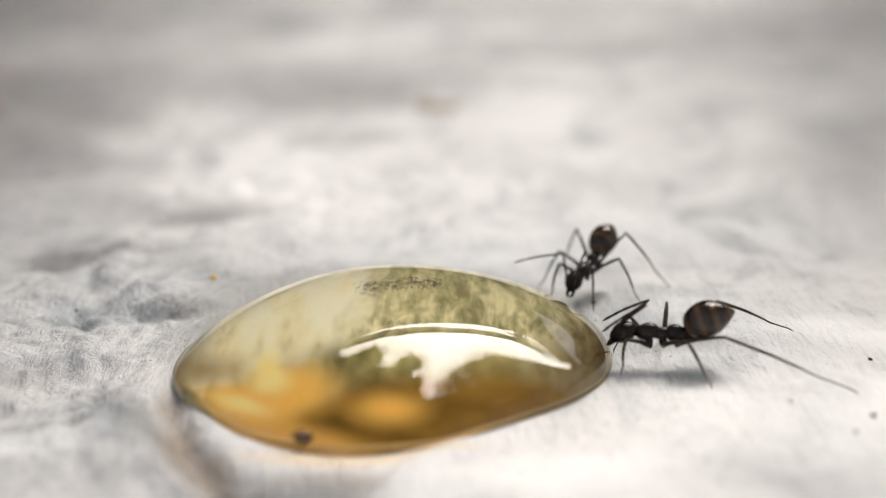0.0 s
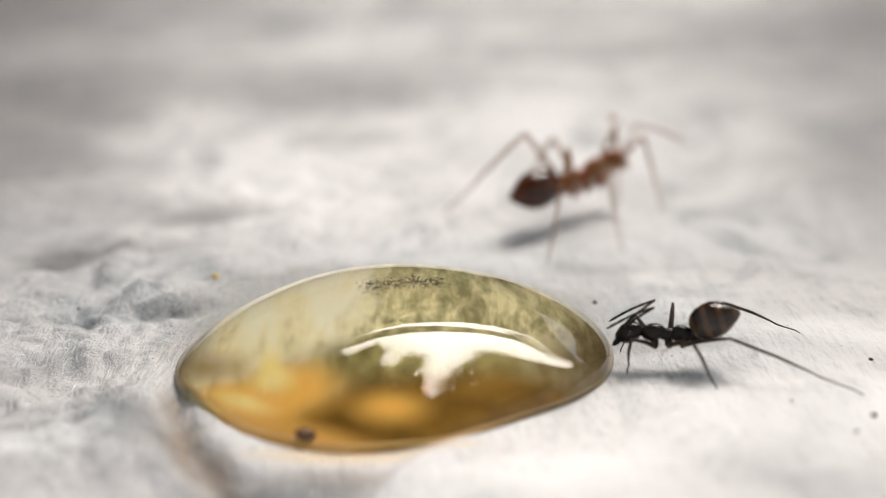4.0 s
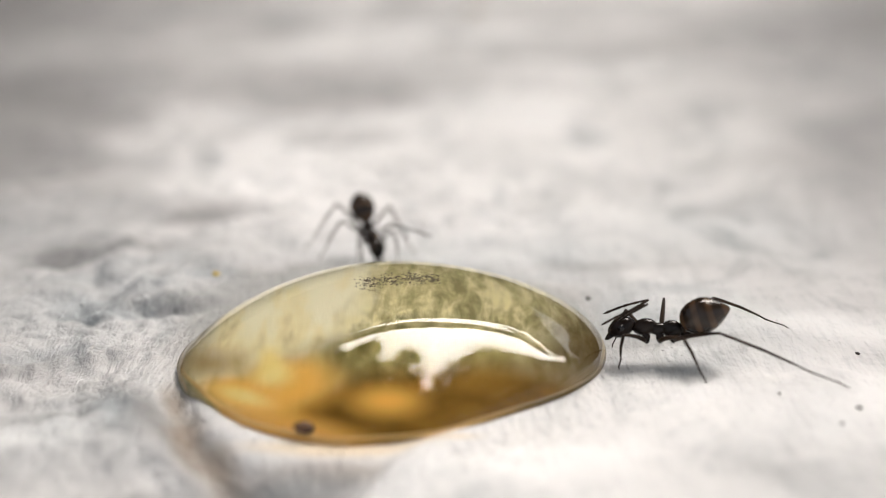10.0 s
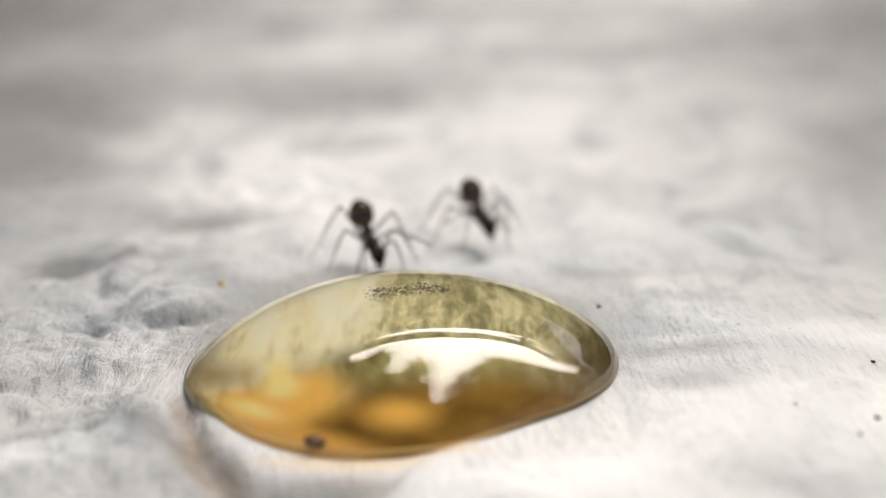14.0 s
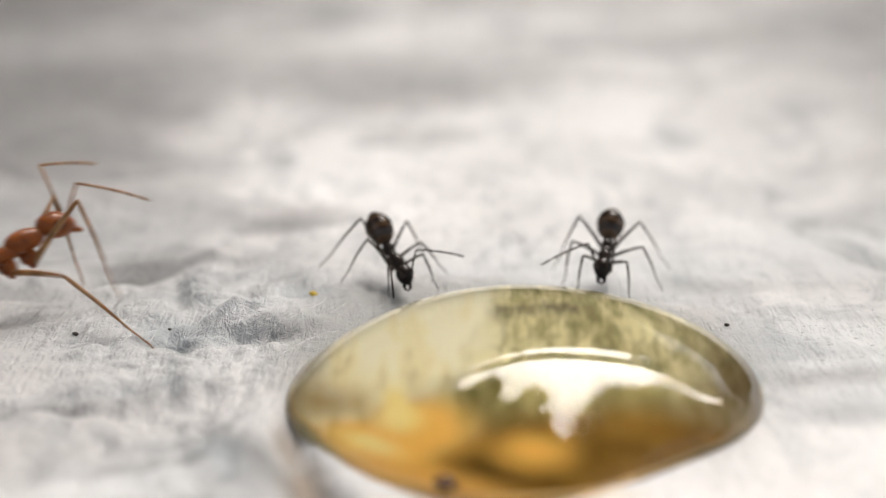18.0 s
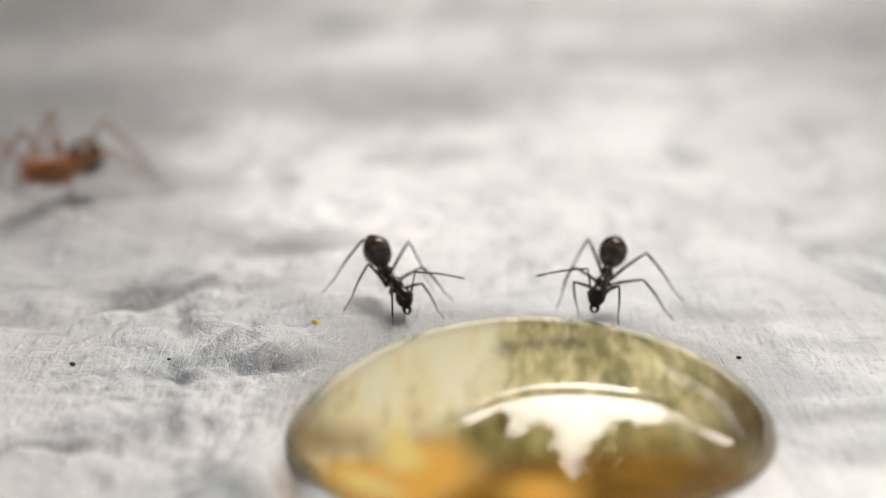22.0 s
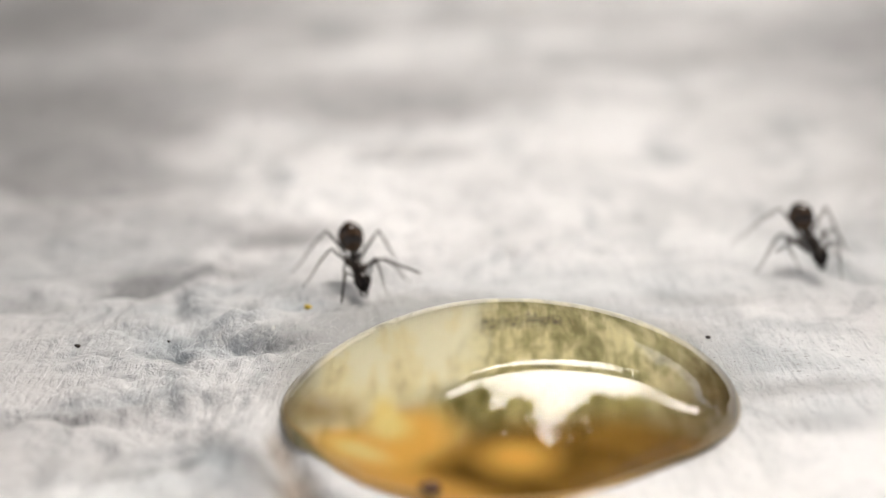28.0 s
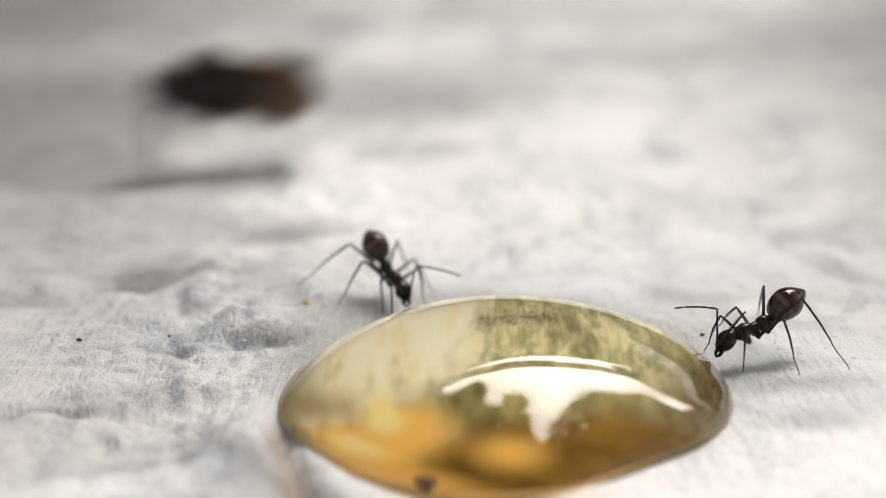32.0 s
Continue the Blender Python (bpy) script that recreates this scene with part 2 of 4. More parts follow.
def painted_base_material():
    """Tissue below the drop: pale honey tint, with amber glow and brown shade painted in."""
    n = Nodes("painted_honey_base")
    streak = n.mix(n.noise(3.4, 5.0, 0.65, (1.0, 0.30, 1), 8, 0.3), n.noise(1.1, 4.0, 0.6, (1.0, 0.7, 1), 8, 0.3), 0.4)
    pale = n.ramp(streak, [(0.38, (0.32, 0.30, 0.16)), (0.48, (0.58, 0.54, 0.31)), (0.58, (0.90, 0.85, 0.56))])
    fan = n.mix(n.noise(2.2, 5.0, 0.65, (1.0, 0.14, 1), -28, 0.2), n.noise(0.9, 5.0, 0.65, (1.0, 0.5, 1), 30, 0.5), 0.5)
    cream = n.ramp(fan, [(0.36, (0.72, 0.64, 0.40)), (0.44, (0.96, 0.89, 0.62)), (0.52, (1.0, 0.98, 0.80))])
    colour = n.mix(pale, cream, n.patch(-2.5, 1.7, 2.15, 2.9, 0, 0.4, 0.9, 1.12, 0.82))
    # dark rim that shows through the honey, put into the colour
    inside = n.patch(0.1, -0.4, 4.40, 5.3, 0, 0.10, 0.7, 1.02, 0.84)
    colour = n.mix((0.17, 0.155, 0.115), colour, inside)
    # dim lower half of the drop, painted as olive and brown
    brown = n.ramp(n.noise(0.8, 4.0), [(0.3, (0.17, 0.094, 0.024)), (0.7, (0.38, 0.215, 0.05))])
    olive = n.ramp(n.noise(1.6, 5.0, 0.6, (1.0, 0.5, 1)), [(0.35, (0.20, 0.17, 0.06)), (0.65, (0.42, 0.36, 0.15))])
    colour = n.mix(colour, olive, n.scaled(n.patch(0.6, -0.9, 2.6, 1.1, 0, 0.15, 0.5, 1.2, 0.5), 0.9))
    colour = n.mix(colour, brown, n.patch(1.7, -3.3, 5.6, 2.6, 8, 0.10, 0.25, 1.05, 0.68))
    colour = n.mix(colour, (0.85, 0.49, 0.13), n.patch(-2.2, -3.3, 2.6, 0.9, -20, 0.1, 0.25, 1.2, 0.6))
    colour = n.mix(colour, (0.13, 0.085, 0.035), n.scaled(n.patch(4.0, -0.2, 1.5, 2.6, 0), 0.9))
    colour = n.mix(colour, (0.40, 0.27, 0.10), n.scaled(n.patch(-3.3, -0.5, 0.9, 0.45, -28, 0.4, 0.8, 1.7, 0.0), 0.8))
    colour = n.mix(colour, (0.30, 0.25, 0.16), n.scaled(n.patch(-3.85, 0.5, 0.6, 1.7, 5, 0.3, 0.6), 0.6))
    # light gathered by the honey, painted as amber and yellow spots
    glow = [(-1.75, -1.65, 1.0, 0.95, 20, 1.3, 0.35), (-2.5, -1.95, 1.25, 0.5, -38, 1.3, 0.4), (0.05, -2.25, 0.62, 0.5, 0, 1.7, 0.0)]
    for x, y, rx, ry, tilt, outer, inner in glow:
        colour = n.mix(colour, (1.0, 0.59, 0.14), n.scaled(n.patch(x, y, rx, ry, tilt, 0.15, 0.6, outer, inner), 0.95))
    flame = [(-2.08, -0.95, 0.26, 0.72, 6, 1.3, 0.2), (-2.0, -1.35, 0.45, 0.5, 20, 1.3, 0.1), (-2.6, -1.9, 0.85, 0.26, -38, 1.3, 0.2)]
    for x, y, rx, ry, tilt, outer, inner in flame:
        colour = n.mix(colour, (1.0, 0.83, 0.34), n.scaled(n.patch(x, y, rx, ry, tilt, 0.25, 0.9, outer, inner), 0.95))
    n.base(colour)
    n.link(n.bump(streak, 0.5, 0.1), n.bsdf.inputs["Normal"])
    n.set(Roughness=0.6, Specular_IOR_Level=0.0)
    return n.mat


def chitin(name, dark, light, rough=0.28, bands=None, sub=0.0, gloss=0.45):
    """Insect shell; bands: how many pale rings per millimetre along the body."""
    n = Nodes(name)
    patch = n.ramp(n.noise(3.0, 4.0), [(0.35, dark), (0.75, light)])
    if bands:
        wave = n.tree.nodes.new("ShaderNodeTexWave")
        wave.bands_direction = "X"
        wave.inputs["Scale"].default_value = bands * 1000.0 / 20.0 * 6.2832 / 2 * 2
        wave.inputs["Distortion"].default_value = 0.6
        n.link(n.coord.outputs["Object"], wave.inputs["Vector"])
        ring = n.ramp(wave.outputs["Fac"], [(0.45, 0.0), (0.9, 1.0)])
        patch = n.mix(patch, (0.078, 0.045, 0.026), ring)
    n.base(patch)
    n.link(n.bump(n.noise(25.0, 2.0), 0.25, 0.01), n.bsdf.inputs["Normal"])
    n.set(Roughness=rough, Specular_IOR_Level=gloss, Subsurface_Weight=sub, Subsurface_Scale=0.0003)
    n.bsdf.inputs["Subsurface Radius"].default_value = (1.0, 0.4, 0.15)
    return n.mat


def plain(name, dark, light, scale, rough=0.6):
    n = Nodes(name)
    n.base(n.ramp(n.noise(scale), [(0.3, dark), (0.7, light)]))
    n.set(Roughness=rough)
    return n.mat


PAPER = paper_material()
HONEY = honey_material()
PAINTED_BASE = painted_base_material()
BLACK = chitin("black_shell", (0.010, 0.008, 0.007), (0.026, 0.016, 0.011), 0.24, gloss=0.22)
BLACK_BANDED = chitin("banded_shell", (0.018, 0.012, 0.009), (0.045, 0.028, 0.018), 0.13, bands=3.4, gloss=0.42)
DARK_LEG = chitin("dark_leg", (0.016, 0.010, 0.007), (0.055, 0.034, 0.021), 0.42, gloss=0.15)
AMBER = chitin("amber_shell", (0.15, 0.036, 0.006), (0.31, 0.088, 0.016), 0.34, sub=0.1, gloss=0.3)
AMBER_DARK = chitin("amber_dark_shell", (0.025, 0.008, 0.004), (0.11, 0.03, 0.01), 0.14)
AMBER_LEG = chitin("amber_leg", (0.15, 0.068, 0.022), (0.33, 0.19, 0.075), 0.38, sub=0.2)
FLY_BROWN = chitin("fly_abdomen", (0.03, 0.015, 0.006), (0.12, 0.06, 0.02), 0.35)
WING = plain("wing", (0.10, 0.085, 0.07), (0.16, 0.14, 0.11), 2.0, 0.3)
WING.node_tree.nodes["Principled BSDF"].inputs["Transmission Weight"].default_value = 0.6
PALE = chitin("pale_shell", (0.40, 0.32, 0.22), (0.52, 0.44, 0.33), 0.4)
CONCRETE = plain("concrete", (0.16, 0.155, 0.15), (0.26, 0.25, 0.24), 0.02, 0.85)
BARK = plain("bark", (0.05, 0.035, 0.025), (0.12, 0.09, 0.06), 0.02, 0.9)
LEAF = plain("leaf", (0.02, 0.045, 0.012), (0.06, 0.11, 0.03), 0.004, 0.5)
TIMBER = plain("timber", (0.10, 0.07, 0.045), (0.2, 0.14, 0.09), 0.01, 0.7)
SPECK = plain("speck", (0.015, 0.01, 0.007), (0.05, 0.035, 0.02), 8.0, 0.6)
DUST = plain("dust", (0.05, 0.038, 0.024), (0.16, 0.125, 0.08), 8.0, 0.6)
HUSK = plain("husk", (0.08, 0.034, 0.012), (0.19, 0.085, 0.028), 8.0, 0.5)
POLLEN = plain("pollen", (0.55, 0.36, 0.03), (0.75, 0.55, 0.08), 8.0, 0.6)
FIBRE = plain("fibre", (0.88, 0.88, 0.87), (0.95, 0.95, 0.94), 1.0, 0.3)
# beads whitened, so that glints of the wet film are in their colour
WATER = plain("water", (0.97, 0.98, 1.0), (1.0, 1.0, 1.0), 1.0, 0.02)
BUBBLE = plain("bubble", (0.97, 0.95, 0.9), (1.0, 1.0, 1.0), 1.0, 0.02)
for clear, ior in ((WATER, 1.33), (BUBBLE, 1.15)):
    clear.node_tree.nodes["Principled BSDF"].inputs["Transmission Weight"].default_value = 1.0 if ior < 1.3 else 0.45
    clear.node_tree.nodes["Principled BSDF"].inputs["IOR"].default_value = ior


def rim_material():
    """Bright amber painted at the front for gathered light, dull brown elsewhere for the dark rim."""
    n = Nodes("rim_paint")
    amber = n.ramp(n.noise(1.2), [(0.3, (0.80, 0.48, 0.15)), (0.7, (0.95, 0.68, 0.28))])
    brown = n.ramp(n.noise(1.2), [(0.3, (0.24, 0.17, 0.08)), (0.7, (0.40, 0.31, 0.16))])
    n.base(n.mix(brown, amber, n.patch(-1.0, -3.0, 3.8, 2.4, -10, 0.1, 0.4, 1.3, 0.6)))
    n.set(Roughness=0.4)
    return n.mat


RIM = rim_material()
PLASTER = plain("plaster", (0.09, 0.08, 0.065), (0.14, 0.125, 0.10), 0.003, 0.9)
EYE = chitin("eye", (0.006, 0.005, 0.005), (0.015, 0.012, 0.012), 0.12)
DRAB = chitin("drab_shell", (0.008, 0.006, 0.005), (0.03, 0.016, 0.009), 0.3, gloss=0.25)


# ---- mesh helpers ----
def finish(bm, material, smooth=True):
    for v in bm.verts:
        v.co *= MM
    for f in bm.faces:
        f.smooth = smooth
    me = bpy.data.meshes.new("mesh")
    bm.to_mesh(me)
    bm.free()
    me.materials.append(material)
    return me


def part(name, bm, material, parent, label=""):
    ob = new(name, finish(bm, material))
    ob.parent = parent
    if label:
        tagged(ob, label)
    return ob


def rings(bm, loops, closed_ends=True):
    """Skin between loops of points."""
    made = [[bm.verts.new(p) for p in loop] for loop in loops]
    for a, b in zip(made, made[1:]):
        k = len(a)
        for i in range(k):
            bm.faces.new((a[i], a[(i + 1) % k], b[(i + 1) % k], b[i]))
    if closed_ends:
        bm.faces.new(made[0][::-1])
        bm.faces.new(made[-1])


def tube(bm, points, radii, sides=8):
    points = [Vector(p) for p in points]
    loops = []
    for i, p in enumerate(points):
        way = (points[min(i + 1, len(points) - 1)] - points[max(i - 1, 0)]).normalized()
        u = way.orthogonal().normalized() if abs(way.y) > 0.9 else way.cross(Vector((0, 1, 0))).normalized()
        v = way.cross(u)
        loops.append([p + radii[i] * (math.cos(a) * u + math.sin(a) * v) for a in (2 * math.pi * j / sides for j in range(sides))])
    rings(bm, loops)


def egg(bm, centre, half, tilt=0.0, nose=0.0, tail=0.0, steps=18, sides=20):
    """An egg along x, sharpened towards its front (nose) or back (tail), tilted front down by degrees."""
    turn = Matrix.Rotation(radians(tilt), 3, "Y")
    loops = []
    for i in range(steps + 1):
        a = math.pi * i / steps
        c, s = -math.cos(a), max(math.sin(a), 0.03)
        r = s * (1 - nose * max(c, 0) ** 1.5 - 0.0) * (1 - tail * max(-c, 0) ** 1.5)
        loops.append([Vector(centre) + turn @ Vector((c * half[0], math.cos(b) * r * half[1], math.sin(b) * r * half[2]))
                      for b in (2 * math.pi * j / sides for j in range(sides))])
    rings(bm, loops)


# ---- the tissue ----
TABLES = {k: np.random.RandomState(k).rand(256, 256) * 2 - 1 for k in range(1, 12)}


def lattice(x, y, seed):
    """Smooth value noise on arrays."""
    table = TABLES[seed]
    ix, iy = np.floor(x).astype(int), np.floor(y).astype(int)
    fx, fy = x - ix, y - iy
    fx, fy = fx * fx * (3 - 2 * fx), fy * fy * (3 - 2 * fy)
    a, b = table[ix % 256, iy % 256], table[(ix + 1) % 256, iy % 256]
    c, d = table[ix % 256, (iy + 1) % 256], table[(ix + 1) % 256, (iy + 1) % 256]
    return (a * (1 - fx) + b * fx) * (1 - fy) + (c * (1 - fx) + d * fx) * fy


DROP_MID = (0.1, 0.6)


def drop_radius(a):
    """Outline of the drop: nearly round, a blunt point on its left, a dent at its front right."""
    def bell(at, width):
        d = (a - radians(at) + math.pi) % (2 * math.pi) - math.pi
        return np.exp(-(d / radians(width)) ** 2)
    waves = 0.040 * np.cos(a) + 0.038 * np.sin(a) - 0.014 * np.cos(2 * a) - 0.071 * np.cos(3 * a)
    return 4.34 + waves + 0.10 * bell(190, 13) + 0.14 * bell(238, 22) - 0.05 * bell(212, 14) - 0.515 * bell(303, 21) - 0.23 * bell(325, 20) - 0.11 * bell(280, 15) + 0.22 * bell(25, 35)


# dents and low mounds of the tissue: place, half sizes, height
HOLLOWS = [(-6.9, 2.7, 0.75, 0.45, -0.34), (-5.2, 3.1, 0.8, 0.28, -0.24), (-8.9, 7.4, 1.2, 0.8, -0.2), (-5.8, 11.5, 1.6, 0.9, -0.2), (-8.8, -0.3, 1.1, 0.22, -0.25), (-7.4, -1.4, 0.7, 0.5, -0.15),
           (-6.3, 1.3, 1.2, 0.8, 0.16), (-5.4, 4.2, 1.1, 0.5, 0.14), (-7.8, 4.3, 1.1, 0.7, 0.10), (-8.0, -2.4, 1.2, 0.7, 0.12)]


def relief(x, y):
    """Height of the tissue."""
    far = np.clip(np.hypot(x, y - 2) / 25.0, 0, 3)
    u, v = 0.82 * x + 0.57 * y, -0.57 * x + 0.82 * y
    warp = 0.8 * lattice(x * 0.5, y * 0.5, 8)
    left = 0.35 + 0.65 / (1 + np.exp((x - 1.0) / 1.5))
    z = 0.26 * lattice(u * 0.20 + 7, v * 0.30 + 3, 1) * (1 + 0.4 * far)
    z += left * (0.36 * (np.abs(lattice(u * 0.34 + warp, v * 0.48 + 5, 2)) - 0.35) / (1 + far * far) + 0.20 * (np.abs(lattice(u * 0.8, v * 1.4 + warp, 5)) - 0.35) + 0.07 * (np.abs(lattice(u * 2.1 + warp, v * 2.7, 10)) - 0.35))
    z += 0.025 * left * lattice(u * 1.9, v * 3.2, 3) + 0.012 * lattice(u * 2.5, v * 9.0, 4)
    fuzz = np.exp(-((x + 6.4) / 3.2) ** 2 - ((y - 2.4) / 3.0) ** 2)
    z += fuzz * (0.24 * (np.abs(lattice(u * 1.5 + warp, v * 2.2, 11)) - 0.3) + 0.10 * (np.abs(lattice(u * 3.6, v * 4.4 + warp, 4)) - 0.3))
    near = np.exp(-(np.maximum(np.hypot(x - 0.1, y - 0.6) - 4.3, 0) / 1.2) ** 2)
    z = z * (1 - 0.93 * near)
    rho = np.hypot(x - DROP_MID[0], y - DROP_MID[1]) / drop_radius(np.arctan2(y - DROP_MID[1], x - DROP_MID[0]))
    z -= 0.30 * (1 - np.clip((rho - 0.86) / 0.08, 0, 1))
    z -= 0.75 * np.exp(-((x + 2.6) / 1.9) ** 2 - ((y + 5.0) / 0.9) ** 2)
    side = x - (0.05 + 0.62 * (y + 5.2))
    z += np.exp(-((y + 5.0) / 1.3) ** 2) * (0.30 * np.exp(-(side / 0.35) ** 2) + 0.18 / (1 + np.exp(np.clip(-side / 0.25, -40, 40))) * np.exp(-(np.maximum(side, 0) / 4.0) ** 2))
    away, turn = np.hypot(x - DROP_MID[0], y - DROP_MID[1]), np.arctan2(y - DROP_MID[1], x - DROP_MID[0])
    trench = np.exp(-((((turn - radians(222)) + math.pi) % (2 * math.pi) - math.pi) / radians(32)) ** 2)
    z -= 0.42 * trench * np.exp(-((away - 5.15 - 1.5 * (np.where(turn < 0, turn + 2 * math.pi, turn) - radians(227))) / 0.38) ** 2)
    swing = np.exp(-((((turn - radians(205)) + math.pi) % (2 * math.pi) - math.pi) / radians(38)) ** 2)
    z += 0.11 * swing * np.exp(-((away - 5.9) / 1.0) ** 2) * np.sin(away * 9 + 5.0 * lattice(x * 0.9, y * 0.9, 6) + 2.0 * lattice(x * 2.3, y * 2.3, 7)) * (0.5 + 0.5 * lattice(x * 1.3, y * 1.3, 9))
    for hx, hy, wx, wy, deep in HOLLOWS:
        z = z + deep * np.exp(-((x - hx) / wx) ** 2 - ((y - hy) / wy) ** 2)
    return z


def build_ground():
    k = 600
    s = np.linspace(-1, 1, k)
    grid = np.sinh(s * 4.6) / np.sinh(4.6)
    xs, ys = grid * 230.0, grid * 230.0 + 2.0
    gx, gy = np.meshgrid(xs + 0.0, ys, indexing="ij")
    gz = relief(gx, gy)
    co = np.stack([gx, gy, gz], -1).reshape(-1, 3) * MM
    i = np.arange(k * k).reshape(k, k)
    quads = np.stack([i[:-1, :-1], i[1:, :-1], i[1:, 1:], i[:-1, 1:]], -1).reshape(-1, 4)
    me = bpy.data.meshes.new("tissue")
    me.from_pydata(co.tolist(), [], quads.tolist())
    me.polygons.foreach_set("use_smooth", np.ones(len(me.polygons), bool))
    me.materials.append(PAPER)
    tagged(new("tissue_sheet", me), "crinkled wet white tissue with grey damp patches and painted shade", "tissue")
    bm = bmesh.new()
    for x, y in ((-1, -1), (1, -1), (1, 1), (-1, 1)):
        bm.verts.new((x * 4e6, y * 4e6, -2.5))
    bm.faces.new(bm.verts)
    tagged(new("ground", finish(bm, CONCRETE, False)), "grey concrete terrace floor under the tissue", "floor", kind="structure")


build_ground()


# ---- what the drop mirrors: a porch roof edge and trees ----
def box(bm, x0, x1, y0, y1, z0, z1):
    v = [bm.verts.new((x, y, z)) for x in (x0, x1) for y in (y0, y1) for z in (z0, z1)]
    for q in ((0, 1, 3, 2), (4, 6, 7, 5), (0, 4, 5, 1), (2, 3, 7, 6), (0, 2, 6, 4), (1, 5, 7, 3)):
        bm.faces.new([v[i] for i in q])


def slab(bm, outline, z0, z1):
    """An upright prism over an outline on the plan."""
    low, top = ([bm.verts.new((x, y, z)) for x, y in outline] for z in (z0, z1))
    bm.faces.new(low[::-1])
    bm.faces.new(top)
    for i in range(len(low)):
        k = (i + 1) % len(low)
        bm.faces.new((low[i], low[k], top[k], top[i]))


def build_porch():
    thing = new("porch_roof")
    tagged(thing, "brown timber porch roof with an outer beam on posts", "roof", kind="structure")
    bm = bmesh.new()
    slab(bm, [(-11990, 1450), (-700, 1632), (2600, 3320), (2600, 7000), (-11990, 7000)], 2600, 2720)
    part("roof", bm, TIMBER, thing)

    def front(x):
        return 1660 + 0.36 * x

    bm = bmesh.new()
    slab(bm, [(-2500, front(-2500)), (2590, front(2590)), (2560, front(2590) + 160), (-2500, front(-2500) + 150)], 2600, 2680)
    part("beam", bm, TIMBER, thing)
    for k in range(9):
        bm = bmesh.new()
        x = 100 + 290 * k
        slab(bm, [(x, front(x) + 162), (x + 14, front(x + 14) + 162), (x + 14, front(x) + 420 + 65 * k), (x, front(x) + 420 + 65 * k)], 2682, 2730)
        part("rafter", bm, TIMBER, thing)
    bm = bmesh.new()
    box(bm, -12000, 12000, 7002, 7200, -3, 2720)
    part("house_wall", bm, PLASTER, thing)
    # unseen walls, added to keep low side sky out of the drop's reflection
    for x in (-12200, 12000):
        bm = bmesh.new()
        box(bm, x, x + 200, -3000, 7200, -3, 2500)
        part("side_blocker", bm, PLASTER, thing)
    for x in (-2400, 2480):
        bm = bmesh.new()
        y = front(x) + 80
        box(bm, x - 60, x + 60, y - 60, y + 60, -3, 2598)
        part("post", bm, TIMBER, thing)


build_porch()


def build_tree(seed, x, y, high, crown, reach, leaves):
    """A tree with forked limbs and a dense rounded crown of leaf clumps around the given middle."""
    dice = random.Random(seed)
    thing = new("tree")
    tagged(thing, "leafy green tree leaning over the terrace", "tree", group="trees round the terrace")
    thing.location = (x * MM, y * MM, -2.5 * MM)
    bm = bmesh.new()
    aim = Vector((crown[0] - x, crown[1] - y, high * 0.8))
    tube(bm, [(0, 0, 0), aim * 0.25 + Vector((90, 40, 300)), aim * 0.6 + Vector((-60, 50, 200)), aim], [190, 150, 110, 70], 12)
    part("trunk", bm, BARK, thing)
    bm = bmesh.new()
    mid = Vector((crown[0] - x, crown[1] - y, high))
    clumps = []
    for k in range(150):
        a, far = dice.uniform(0, 2 * math.pi), reach * (0.93 + 0.05 * math.sin(7 * k)) * math.sqrt(dice.random())
        p = mid + Vector((far * math.cos(a), far * math.sin(a), dice.gauss(0, 0.12) * reach))
        clumps.append(p)
        if k % 5 == 0:
            tube(bm, [aim * 0.9, aim.lerp(p, 0.5) + Vector((0, 0, 120)), p], [55, 30, 10], 6)
    part("limbs", bm, BARK, thing)
    verts, faces = [], []
    for k in range(leaves):
        c = dice.choice(clumps) + Vector([dice.gauss(0, 0.075) * reach for _ in range(3)])
        turn = Euler([dice.gauss(0, 0.5), dice.gauss(0, 0.5), dice.uniform(0, 6.3)]).to_matrix()
        w, h = dice.uniform(40, 75), dice.uniform(90, 160)
        n = len(verts)
        for px, py, pz in ((-h, 0, 0), (-h * 0.2, -w, 12), (h, 0, 0), (-h * 0.2, w, 12)):
            verts.append((c + turn @ Vector((px, py, pz))) * MM)
        faces += [(n, n + 1, n + 2), (n, n + 2, n + 3)]
    me = bpy.data.meshes.new("leaves")
    me.from_pydata(verts, [], faces)
    me.materials.append(LEAF)
    crown_ob = new("crown", me)
    crown_ob.parent = thing
    return thing


build_tree(11, -4200, -2200, 5000, (-1250, 330), 2250, 12000)
build_tree(12, 6200, -1500, 5000, (4500, 450), 2800, 12000)
# unseen tree, added to block the low sky mirrored at the drop's right
build_tree(14, 8600, 2600, 4000, (5200, 4300), 2200, 7000)
build_tree(13, 900, -5200, 5200, (1100, -2600), 2700, 9000)


# ---- the drop ----
DROP_HIGH = 1.69


def drop_top(rho, a=0.0):
    """Height of the honey; it meets the tissue more gently at its back, is fuller at its right, and has a low lobe at its front right."""
    def side(at, width):
        d = (a - radians(at) + math.pi) % (2 * math.pi) - math.pi
        return np.exp(-(d / radians(width)) ** 2)
    steep = 0.781 + 0.183 * side(95, 62) - 0.16 * side(20, 50)
    fall = np.maximum(1 - rho ** 1.92, 0)
    x, y = 4.3 * rho * np.cos(a), 4.3 * rho * np.sin(a)
    turn = math.cos(0.711), math.sin(0.711)
    u, v = (x - 4.23) * turn[0] + (y + 2.06) * turn[1], (y + 2.06) * turn[0] - (x - 4.23) * turn[1]
    lobe = 0.70 * np.exp(-(u / 1.07) ** 2 - (v / 0.76) ** 2) * fall ** 0.127
    return DROP_HIGH * (1 - 0.041 * x / 4.3 + 0.08 * y / 4.3) * fall ** steep + lobe


